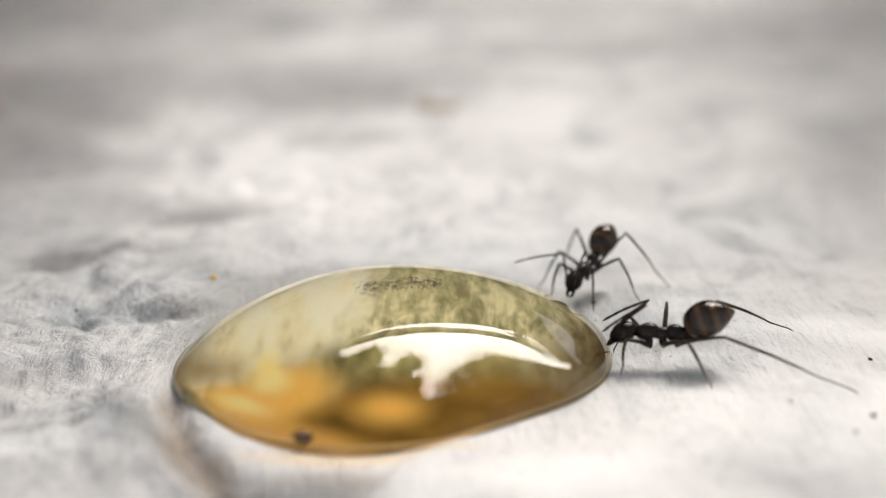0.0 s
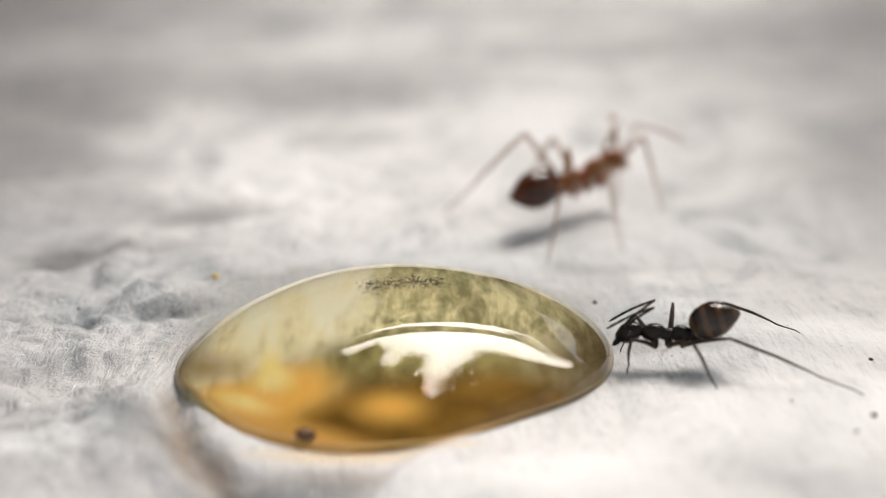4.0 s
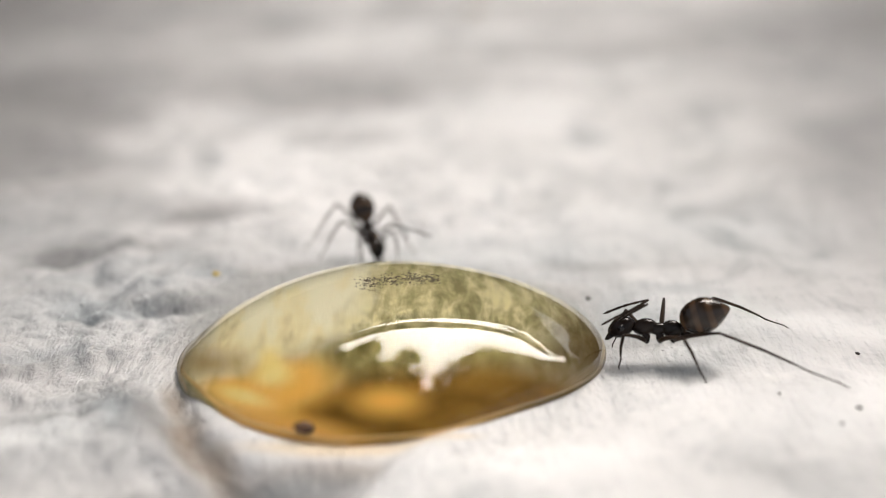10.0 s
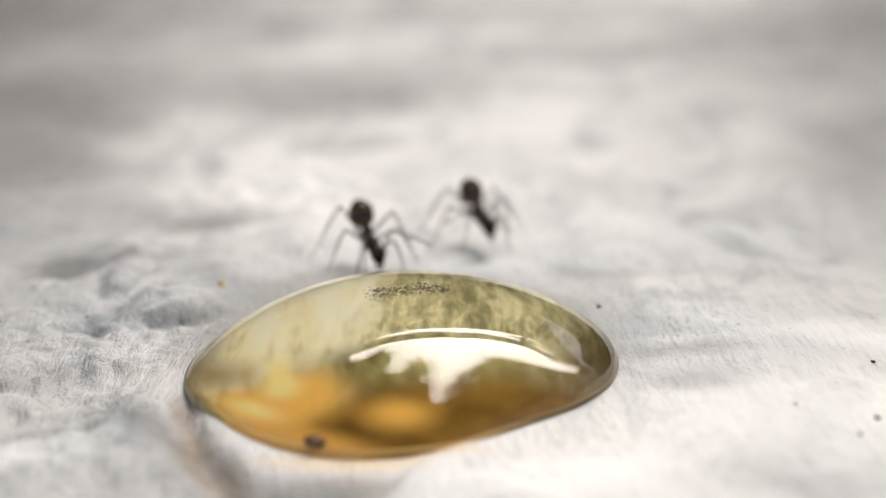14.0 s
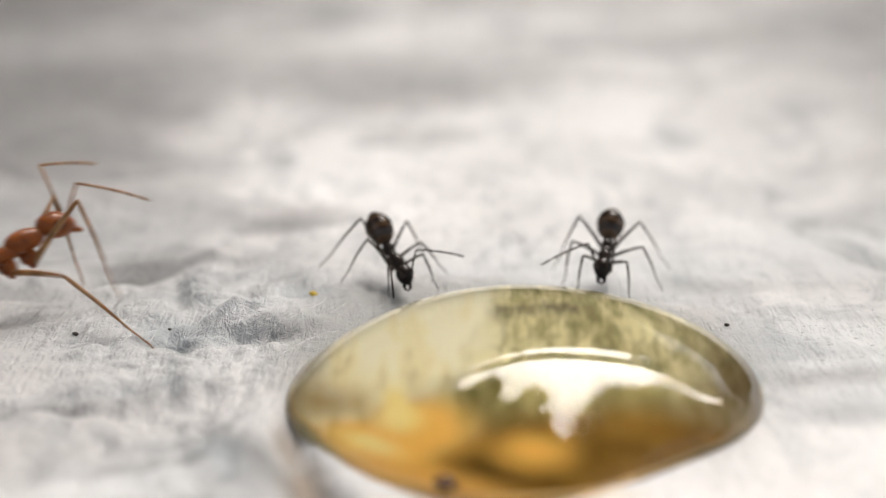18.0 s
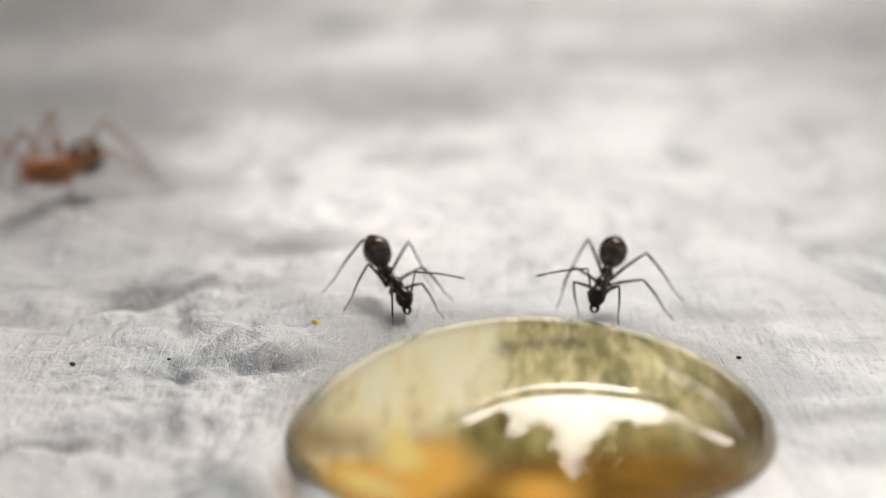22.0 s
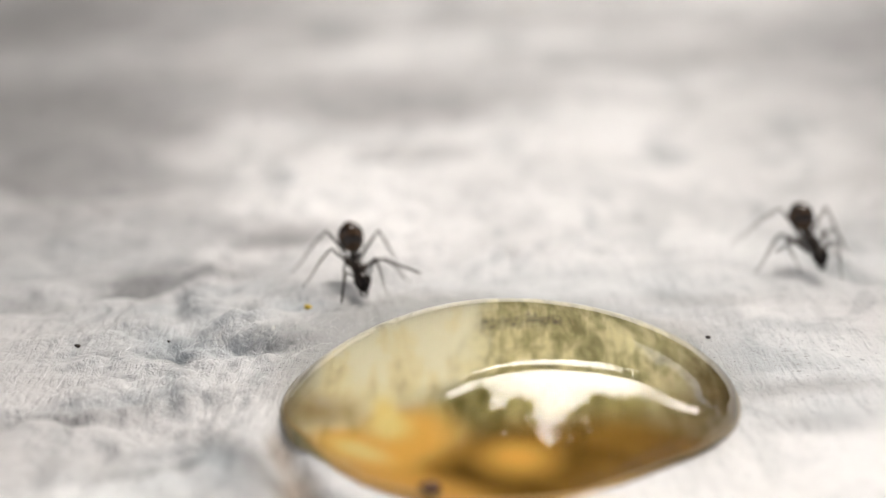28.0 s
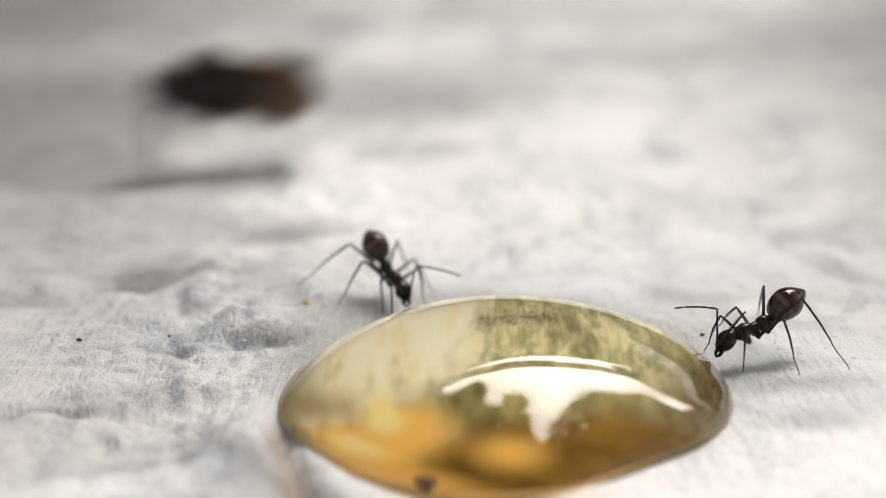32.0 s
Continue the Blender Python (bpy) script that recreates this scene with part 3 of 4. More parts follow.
def build_drop():
    thing = new("honey_drop")
    tagged(thing, "clear golden honey drop resting on wet white tissue", "honey drop")
    bm = bmesh.new()
    sides, steps = 144, 48
    loops = []
    for i in range(steps + 1):
        rho = math.sin(0.5 * math.pi * (i + 0.2) / (steps + 0.2))
        loop = []
        for j in range(sides):
            a = 2 * math.pi * j / sides
            blend = rho ** 3
            r = rho * (4.3 * (1 - blend) + float(drop_radius(a)) * blend)
            loop.append((DROP_MID[0] + r * math.cos(a), DROP_MID[1] + r * math.sin(a), float(drop_top(rho, a)) if i < steps else 0.0))
        loops.append(loop)
    loops.append([(x * 1.0, y * 1.0, -0.35) for x, y, z in loops[-1]])
    rings(bm, loops, closed_ends=False)
    bm.verts.ensure_lookup_table()
    bm.faces.new([bm.verts[j] for j in range(sides)])
    bmesh.ops.recalc_face_normals(bm, faces=bm.faces)
    part("honey_body", bm, HONEY, thing)
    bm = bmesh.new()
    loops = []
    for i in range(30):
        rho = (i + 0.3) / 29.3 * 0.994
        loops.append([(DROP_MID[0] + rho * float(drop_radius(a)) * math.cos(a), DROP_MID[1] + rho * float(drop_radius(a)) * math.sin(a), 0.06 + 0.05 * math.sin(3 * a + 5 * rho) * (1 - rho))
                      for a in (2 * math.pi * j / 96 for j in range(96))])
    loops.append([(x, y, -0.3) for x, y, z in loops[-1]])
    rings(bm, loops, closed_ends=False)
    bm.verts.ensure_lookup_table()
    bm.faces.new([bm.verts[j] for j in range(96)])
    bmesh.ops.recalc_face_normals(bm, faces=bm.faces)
    part("painted_base", bm, PAINTED_BASE, thing, "tissue under the drop with painted amber glow and dark rim")
    bm = bmesh.new()
    loops = []
    for f, z in ((0.95, 0.03), (0.965, 0.09), (0.98, 0.075), (0.99, 0.05), (0.996, -0.1)):
        loops.append([(DROP_MID[0] + f * float(drop_radius(a)) * math.cos(a) * (1 + 0.006 * math.sin(17 * a)), DROP_MID[1] + f * float(drop_radius(a)) * math.sin(a) * (1 + 0.006 * math.sin(13 * a)), z)
                      for a in (2 * math.pi * j / 120 for j in range(120))])
    rings(bm, loops, closed_ends=False)
    part("rim_paint", bm, RIM, thing, "ring under the honey's edge with painted amber glow and dark rim")
    dice = random.Random(5)

    def on_top(x, y):
        dx, dy = x - DROP_MID[0], y - DROP_MID[1]
        a = math.atan2(dy, dx)
        return float(drop_top(np.array(math.hypot(dx, dy) / float(drop_radius(a))), a))

    bm = bmesh.new()
    for k in range(520):
        f = dice.random()
        x, y = -0.55 + 1.55 * f + dice.gauss(0, 0.07), -0.15 + 0.40 * f + dice.triangular(0, 0.75, 0.35) + 0.12 * math.sin(23 * f)
        r = dice.uniform(0.007, 0.018)
        egg(bm, (x, y, on_top(x, y) + r * 0.3), (r * dice.uniform(0.8, 1.4), r, r * 0.7), 0, 0, 0, 5, 6)
    tagged(part("dust_specks", bm, DUST, thing, "dark dust specks on the honey skin"), kind="stuff")
    bm = bmesh.new()
    egg(bm, (-1.36, -3.3, 0.18), (0.19, 0.13, 0.11), 10, 0.1, 0.3)
    part("seed", bm, HUSK, thing, "small dark brown seed stuck in the honey")
    bm = bmesh.new()
    for k in range(16):
        x, y = dice.uniform(-3.0, 3.0), dice.uniform(-1.5, 3.2)
        r = dice.uniform(0.02, 0.05)
        egg(bm, (x, y, on_top(x, y) * dice.uniform(0.4, 0.8)), (r, r, r), 0, 0, 0, 8, 10)
    tagged(part("air_bubbles", bm, BUBBLE, thing, "tiny clear air bubbles inside the honey"), kind="stuff")
    return thing


build_drop()


# ---- small things on the tissue ----
def build_fibres():
    """Silky loose fibres that lie on the tissue; they run round the drop near it and along the weave elsewhere."""
    dice = random.Random(9)
    verts, faces = [], []
    for k in range(1300):
        x, y = dice.gauss(-3.5, 5.5), dice.uniform(-6, 11) if k % 3 else dice.uniform(-6, 4)
        away = math.hypot(x - DROP_MID[0], y - DROP_MID[1])
        if away < 4.7 or (x > 2 and k % 5):
            continue
        round_drop = math.atan2(y - DROP_MID[1], x - DROP_MID[0]) + math.pi / 2
        a = round_drop + dice.gauss(0, 0.25) if away < 6.0 and x < 1 else radians(dice.choice((62, 62, 108))) + dice.gauss(0, 0.22)
        long, bend, r = dice.uniform(0.15, 0.45), dice.gauss(0, 0.15), dice.uniform(0.0012, 0.0032)
        points = []
        for i in range(5):
            f = i / 4 - 0.5
            h = a + bend * f
            points.append((x + long * f * math.cos(h), y + long * f * math.sin(h), f))
        px, py = np.array([p[0] for p in points]), np.array([p[1] for p in points])
        pz = relief(px, py) + 0.004 + dice.uniform(0, 0.02) * (1 - 4 * np.array([p[2] ** 2 for p in points]))
        n = len(verts)
        sx, sy = -math.sin(a) * r, math.cos(a) * r
        for i in range(5):
            for ox, oy, oz in ((sx, sy, 0), (-sx, -sy, 0), (0, 0, r * 1.6)):
                verts.append(((px[i] + ox) * MM, (py[i] + oy) * MM, (pz[i] + oz) * MM))
        for i in range(4):
            for j in range(3):
                q, w = n + 3 * i + j, n + 3 * i + (j + 1) % 3
                faces.append((q, w, w + 3, q + 3))
    me = bpy.data.meshes.new("fibres")
    me.from_pydata(verts, [], faces)
    me.materials.append(FIBRE)
    tagged(new("loose_fibres", me), "fine white silky fibres lying on the tissue", "fibres", kind="stuff")


def build_droplets():
    dice = random.Random(21)
    bm = bmesh.new()
    for k in range(620):
        if k % 2:
            a, r = dice.uniform(0, 6.28), 4.5 + abs(dice.gauss(0, 0.8))
            x, y = DROP_MID[0] + r * math.cos(a), DROP_MID[1] + r * math.sin(a)
        else:
            x, y = (dice.gauss(-4.3, 1.4), dice.gauss(4.9, 0.8)) if k % 4 and k % 6 else (dice.gauss(-6.4, 0.9), dice.gauss(1.9, 0.8)) if k % 4 else (dice.gauss(5.8, 1.2), dice.gauss(2.6, 1.2))
            if math.hypot(x - DROP_MID[0], y - DROP_MID[1]) < 4.7:
                continue
        size = dice.uniform(0.010, 0.024) if dice.random() < 0.9 else dice.uniform(0.025, 0.038)
        z = float(relief(np.array([x]), np.array([y]))[0])
        egg(bm, (x, y, z + size * 0.1), (size * dice.uniform(1, 1.5), size, size * 0.45), 0, 0, 0, 8, 10)
    me = finish(bm, WATER)
    tagged(new("water_droplets", me), "tiny water beads whitened to show as glints on the tissue", "droplets", kind="stuff")


def build_crumbs():
    def crumb(x, y, r, material, label, kind):
        bm = bmesh.new()
        z = float(relief(np.array([x]), np.array([y]))[0])
        egg(bm, (0, 0, r * 0.6), (r * 1.3, r, r * 0.8), 8, 0.2, 0.1, 8, 9)
        for v in bm.verts:
            v.co += 0.25 * r * noise.noise_vector(v.co * 3 / r)
        ob = new(kind, finish(bm, material))
        ob.location = (x * MM, y * MM, z * MM)
        tagged(ob, label, kind.replace("_", " "))
    crumb(-4.35, 5.0, 0.075, POLLEN, "tiny bright yellow pollen grain on the tissue", "pollen_grain")
    for x, y, r in ((8.7, -2.6, 0.045), (9.6, 0.2, 0.04), (2.95, 4.8, 0.10), (4.5, 3.75, 0.045), (-9.0, 2.9, 0.05), (8.2, -3.2, 0.03), (7.4, -2.0, 0.025), (-7.2, 3.5, 0.035), (9.2, -3.4, 0.035)):
        crumb(x, y, r, SPECK, "small dark crumb of dirt on the tissue", "crumb")


build_fibres()
build_droplets()
build_crumbs()


# ---- ants ----
def leg_part(thing, hip, rest, upper, lower, thick, material):
    """One leg: femur, with tibia and tarsus jointed at its knee. rest: where the foot stands under the body; upper, lower: lengths."""
    bm = bmesh.new()
    tube(bm, [(0, 0, 0), (upper * 0.12, 0, 0.01), (upper * 0.4, 0, 0.03), (upper * 0.75, 0, 0.02), (upper, 0, 0)], [thick * 1.7, thick * 1.5, thick * 1.35, thick * 1.1, thick * 0.8])
    leg = part("leg", bm, material, thing)
    leg.location = Vector(hip) * MM
    bm = bmesh.new()
    tube(bm, [(-thick * 0.4, 0, 0), (lower * 0.08, 0, 0.01), (lower * 0.35, 0, 0.03), (lower * 0.6, 0, 0.01)], [thick * 0.7, thick * 0.95, thick * 0.9, thick * 0.6])
    shin = part("tibia", bm, material, leg)
    bm = bmesh.new()
    tube(bm, [(lower * 0.6, 0, 0.01), (lower * 0.68, 0, -0.01), (lower * 0.8, 0, 0), (lower * 0.93, 0, 0.02), (lower, 0, 0)], [thick * 0.5, thick * 0.55, thick * 0.42, thick * 0.4, thick * 0.25], 6)
    toe = part("tarsus", bm, material, leg)
    return leg, shin, toe, Vector(hip), Vector(rest), upper, lower


def bend_leg(hip, foot, upper, lower):
    """Turn of the femur and angle of the knee that bring the foot to its place, knee up."""
    way = foot - hip
    far = min(max(way.length, abs(upper - lower) * 1.05 + 0.02), 0.985 * (upper + lower))
    along = way.normalized()
    rise = (Vector((0, 0, 1)) - along.z * along).normalized()
    c = max(-1.0, min(1.0, (upper ** 2 + far ** 2 - lower ** 2) / (2 * upper * far)))
    e1 = c * along + math.sqrt(1 - c * c) * rise
    e2 = rise.cross(along)
    e3 = e1.cross(e2)
    shin = along * far - e1 * upper
    turn = Matrix((e1, e2, e3)).transposed().to_4x4()
    return turn, math.atan2(-shin.dot(e3), shin.dot(e1))


def antenna_part(thing, root, elbow, tip, thick, material):
    root, elbow, tip = Vector(root), Vector(elbow), Vector(tip)
    bm = bmesh.new()
    tube(bm, [(0, 0, 0), (elbow - root) * 0.5 + Vector((0, 0, 0.03)), elbow - root], [thick, thick * 0.9, thick * 0.8], 7)
    scape = part("antenna", bm, material, thing)
    scape.location = root * MM
    bm = bmesh.new()
    way = tip - elbow
    beads = [elbow - root + way * (i / 10) + Vector((0, 0, 0.04 * math.sin(math.pi * i / 10))) for i in range(11)]
    tube(bm, beads, [thick * (0.75 + 0.25 * (i % 2)) for i in range(10)] + [thick * 0.4], 7)
    part("flagellum", bm, material, scape)
    return scape


def build_ant(name, label, size, shell, rear, limb, pitch, lift, high, feet, antennae, slim=1.0, skull=(0.30, 0.225, 0.21), rump=(0.51, 0.36, 0.36), leg=0.030):
    """An ant that faces +x over its origin. pitch: body leans head down, degrees; lift: rear raised; feet: front, middle, hind (x, y, femur, shin) of the left side, then of the right if that differs."""
    thing = new(name)
    tagged(thing, label, "ant", group="ants round the honey drop")
    lean = Matrix.Rotation(radians(pitch), 3, "Y")

    def at(x, y, z):
        return Vector((0, 0, high)) + lean @ Vector((x * size, y * size, z * size))

    def blob(bm, x, y, z, half, tilt=0.0, nose=0.0, tail=0.0):
        egg(bm, at(x, y, z), [size * h for h in half], pitch + tilt, nose, tail)

    bm = bmesh.new()
    blob(bm, 0.29, 0, 0.05, (0.25, 0.18 * slim, 0.19 * slim), 8)
    blob(bm, 0.02, 0, 0.0, (0.22, 0.13 * slim, 0.14 * slim))
    blob(bm, -0.25, 0, -0.01, (0.22, 0.16 * slim, 0.20 * slim), -12)
    tube(bm, [at(0.43, 0, 0.07), at(0.60, 0, 0.07)], [0.075 * size, 0.06 * size])
    thorax = part("thorax", bm, shell, thing)
    for hip in (0.27, 0.0, -0.26):
        for side in (1, -1):
            bm = bmesh.new()
            egg(bm, at(hip, side * 0.09, -0.15), [size * h for h in (0.075, 0.06, 0.13)], pitch + 10, steps=10, sides=10)
            part("coxa", bm, shell, thorax)
    bm = bmesh.new()
    blob(bm, -0.46, 0, -0.03, (0.09, 0.08, 0.15), -10, 0, 0)
    tube(bm, [at(-0.40, 0, -0.1), at(-0.52, 0, -0.1), at(-0.64, 0, -0.06)], [0.05 * size, 0.055 * size, 0.06 * size])
    part("petiole", bm, shell, thing)
    bm = bmesh.new()
    up = radians(lift)
    mid = Vector((-0.52, 0, -0.02)) + Vector((-math.cos(up), 0, math.sin(up))) * 0.48
    loops = []
    for i in range(31):
        c = -math.cos(math.pi * i / 30)
        r = max(1 - c * c, 0.0008) ** (0.40 if c > 0 else 0.50) * (1 - 0.55 * max(-c, 0) ** 1.6) * (1 + 0.012 * math.cos(c * 22))
        loops.append([Vector((c * rump[0], math.cos(b) * r * rump[1], math.sin(b) * r * rump[2] * (1.06 if math.sin(b) > 0 else 0.94))) * size for b in (2 * math.pi * j / 24 for j in range(24))])
    rings(bm, loops)
    gaster = part("gaster", bm, rear, thing)
    gaster.matrix_basis = Matrix.Translation(at(*mid) * MM) @ (lean @ Matrix.Rotation(up * 0.45, 3, "Y")).to_4x4()
    bm = bmesh.new()
    head_tilt = 25
    blob(bm, 0.46 + skull[0], 0, 0.05, skull, head_tilt, 0.25, 0.08)
    head = part("head", bm, shell, thing)
    for side in (1, -1):
        bm = bmesh.new()
        blob(bm, 0.44 + skull[0], side * 0.86 * skull[1], 0.08 + 0.1 * skull[2], (0.25 * skull[0], 0.2 * skull[1], 0.32 * skull[2]), head_tilt)
        part("eye", bm, EYE, head)
        bm = bmesh.new()
        tube(bm, [at(0.40 + 1.85 * skull[0], side * 0.4 * skull[1], -0.45 * skull[2]), at(0.46 + 1.95 * skull[0], side * 0.32 * skull[1], -0.75 * skull[2]), at(0.47 + 2.1 * skull[0], side * 0.04 * skull[1], -0.95 * skull[2])], [0.2 * skull[1] * size, 0.18 * skull[1] * size, 0.06 * skull[1] * size])
        part("mandible", bm, shell, head)
    feelers = []
    for side, (elbow, tip) in zip((1, -1), antennae):
        feelers.append(antenna_part(thing, at(0.44 + 1.6 * skull[0], side * 0.36 * skull[1], 0.05 + 0.35 * skull[2]), at(elbow[0], side * elbow[1], elbow[2]), at(tip[0], side * tip[1], tip[2]), (0.85 if size < 1.5 else 0.68) * leg * size, limb))
    legs = []
    for side, three in ((1, feet[:3]), (-1, feet[-3:])):
        for hip, (x, y, upper, lower) in zip((0.28, 0.0, -0.27), three):
            legs.append(leg_part(thing, at(hip, side * 0.10, -0.20), (x * size, side * y * size, 0), upper * size, lower * size, leg * size, limb))
    return thing, legs, feelers


TUCKED = ((0.22, 0.20, 0.62), (1.15, 0.26, 0.22))
AHEAD = ((0.85, 0.50, 0.55), (1.55, 0.75, 0.15))
ASIDE = ((0.62, 0.28, 0.72), (1.08, 1.45, 0.52))
STANCE = ((0.85, 0.62, 0.72, 1.05), (-0.10, 1.45, 0.85, 1.30), (-1.45, 1.60, 1.10, 1.90))
FEEDING = ((0.75, 0.40, 0.55, 0.72), (-0.95, 1.10, 0.72, 0.98), (-3.6, 1.0, 0.95, 2.62), (0.95, 0.75, 0.72, 1.0), (-0.1, 1.3, 0.85, 1.2), (-2.7, 1.9, 1.15, 2.3))
LONG = ((1.05, 0.85, 0.95, 1.30), (0.10, 1.25, 0.85, 1.35), (-1.75, 1.05, 1.05, 1.75))

feeder = build_ant("ant", "small black ant with banded abdomen drinking at the honey drop", 1.0, BLACK, BLACK_BANDED, DARK_LEG, 6, 36, 0.80, FEEDING, (TUCKED, TUCKED), 0.92, leg=0.034)
drinker = build_ant("ant", "small black long-legged ant with shiny abdomen at the drop's far rim", 0.90, BLACK, BLACK_BANDED, DARK_LEG, 25, 18, 0.83, STANCE, (ASIDE, AHEAD))
runner = build_ant("ant", "small black ant leaning over the honey rim, banded abdomen raised", 0.92, BLACK, BLACK_BANDED, DARK_LEG, 20, 20, 0.82, STANCE, (TUCKED, ASIDE), 0.95)
amber = build_ant("ant", "large amber ant with dark glossy abdomen and long tan legs", 1.9, AMBER, AMBER_DARK, AMBER_LEG, -6, 4, 1.31, LONG, (((0.85, 0.30, 0.68), (1.62, 0.70, 0.25)), ((0.9, 0.35, 0.6), (1.7, 0.5, 0.1))), 0.72, (0.25, 0.165, 0.16), (0.49, 0.28, 0.285), 0.027)
pale = build_ant("ant", "tiny pale brown ant wandering on the tissue", 0.65, PALE, PALE, PALE, 0, 5, 0.4, STANCE, (AHEAD, AHEAD))


def build_fly():
    """A stout small fly, facing +x, on long legs."""
    thing = new("fly")
    tagged(thing, "stout dark fly with brown abdomen walking on the tissue", "fly")
    bm = bmesh.new()
    egg(bm, (0.2, 0, 2.2), (0.95, 0.85, 1.0), 0)
    part("thorax", bm, DRAB, thing)
    bm = bmesh.new()
    egg(bm, (-1.4, 0, 2.05), (1.2, 0.95, 0.98), -6, 0.1, 0.3)
    part("abdomen", bm, FLY_BROWN, thing)
    bm = bmesh.new()
    egg(bm, (1.4, 0, 2.1), (0.45, 0.7, 0.55), 10)
    head = part("head", bm, DRAB, thing)
    legs = []
    for side in (1, -1):
        bm = bmesh.new()
        egg(bm, (1.45, side * 0.42, 2.2), (0.38, 0.3, 0.45), 0)
        part("eye", bm, EYE, head)
        bm = bmesh.new()
        outline = [(0.1, 0.25), (-0.6, 0.75), (-1.8, 1.15), (-2.7, 1.0), (-2.9, 0.6), (-2.2, 0.25), (-0.8, 0.1)]
        low = [bm.verts.new((x, side * y, 2.95 + 0.05 * x)) for x, y in outline]
        top = [bm.verts.new((x, side * y, 2.98 + 0.05 * x)) for x, y in outline]
        bm.faces.new(low)
        bm.faces.new(top[::-1])
        for i in range(len(low)):
            bm.faces.new((low[i], low[(i + 1) % len(low)], top[(i + 1) % len(low)], top[i]))
        part("wing", bm, WING, thing, "smoky translucent wing")
        for hip, foot, lower in zip((0.7, 0.2, -0.3), ((1.9, 1.5), (0.2, 2.2), (-2.0, 1.9)), (2.2, 2.4, 2.8)):
            legs.append(leg_part(thing, (hip, side * 0.45, 1.6), (foot[0], side * foot[1], 0), 1.1, lower, 0.085, DRAB))
    thing.scale = (1.3, 1.3, 1.3)
    return thing, legs, []


fly = build_fly()

# ---- paths: seconds, millimetres, heading in degrees (0 towards +x, 90 away) ----
FEEDER_PATH = [(0, 5.37, -0.05, 170), (2, 5.36, 0, 169), (2.4, 5.36, 0, 170), (2.6, 5.72, 0.3, 172), (3, 5.8, 0.35, 172), (3.4, 5.45, -0.1, 170), (6, 5.36, -0.25, 170), (7.6, 5.36, -0.25, 169), (8, 5.55, -0.1, 174), (8.4, 5.42, -0.25, 170), (9, 5.42, -0.25, 169), (10.95, 5.45, 0.05, 168), (11.02, 5.45, 0.1, 168), (11.1, 5.21, 2.9, 176), (11.2, 7.39, 9.1, 110), (11.3, 10.66, 15.1, 55), (11.4, 14.3601, 16.0284, 0), (11.5, 19.5, 15.5, -5), (11.8, 26, 14, -10), (32, 27, 14, -10)]
RUNNER_PATH = [(0, 4.4, 4.2, 236), (1, 4.42, 4.25, 238), (2, 4.45, 4.35, 236), (2.3, 4.42, 4.5, 232), (2.4, 4.45, 4.8, 300), (2.5, 6.05, 7.7, 370), (2.6, 9.94, 9.2, 368), (2.7, 13.5, 10, 370), (2.9, 21, 12, 370), (9.5, 24, 10, 370), (10.4, 20, -1, 400), (10.9, 13.0, -0.2, 470), (11, 11.05, 0.7, 530), (11.1, 12.0, 6, 460), (11.3, 15.5, 19.8, 520), (11.4, 13.2, 19.7, 530), (11.5, 12.96, 21.1, 510), (11.8, 10.8, 25, 530), (12, 8.63, 26, 575), (12.1, 3.63, 17.9, 600), (12.2, 2.48, 12.94, 628), (12.3, 2.4, 12.6, 622), (12.5, 2.23, 11.5, 628), (13, 2.09, 10.6, 650), (13.5, 1.9, 10.3, 648), (14, 1.97, 9.2, 648), (14.5, 1.55, 7.14, 605), (15.5, 2, 7, 610), (16.5, 2.63, 6.6, 627), (17, 2.43, 6.5, 628), (18, 2.25, 6.5, 617), (19.5, 2.28, 6.45, 613), (20, 2.2, 6.5, 610), (20.4, 2.25, 6.7, 605), (21, 2.42, 6.7, 606), (21.5, 2.05, 6.7, 607), (22, 2, 6.5, 610), (23, 2.08, 6.2, 612), (24, 2.07, 6.25, 610), (25, 2.1, 6.7, 602), (25.5, 2.07, 7, 596), (26, 3, 8.5, 540), (26.3, 5, 11, 460), (27, 7, 12.2, 380), (27.5, 7.65, 11.2, 340), (27.8, 8.05, 9.4, 290), (28, 7.98, 8.6, 276), (28.5, 7.47, 7.6, 275), (29, 6.8, 6.9, 260), (29.5, 6.64, 6.85, 265), (30, 6.2, 5.7, 224), (30.5, 5.4, 2.75, 212), (31, 5.3, 2.55, 204), (32, 5.25, 2.3, 203)]
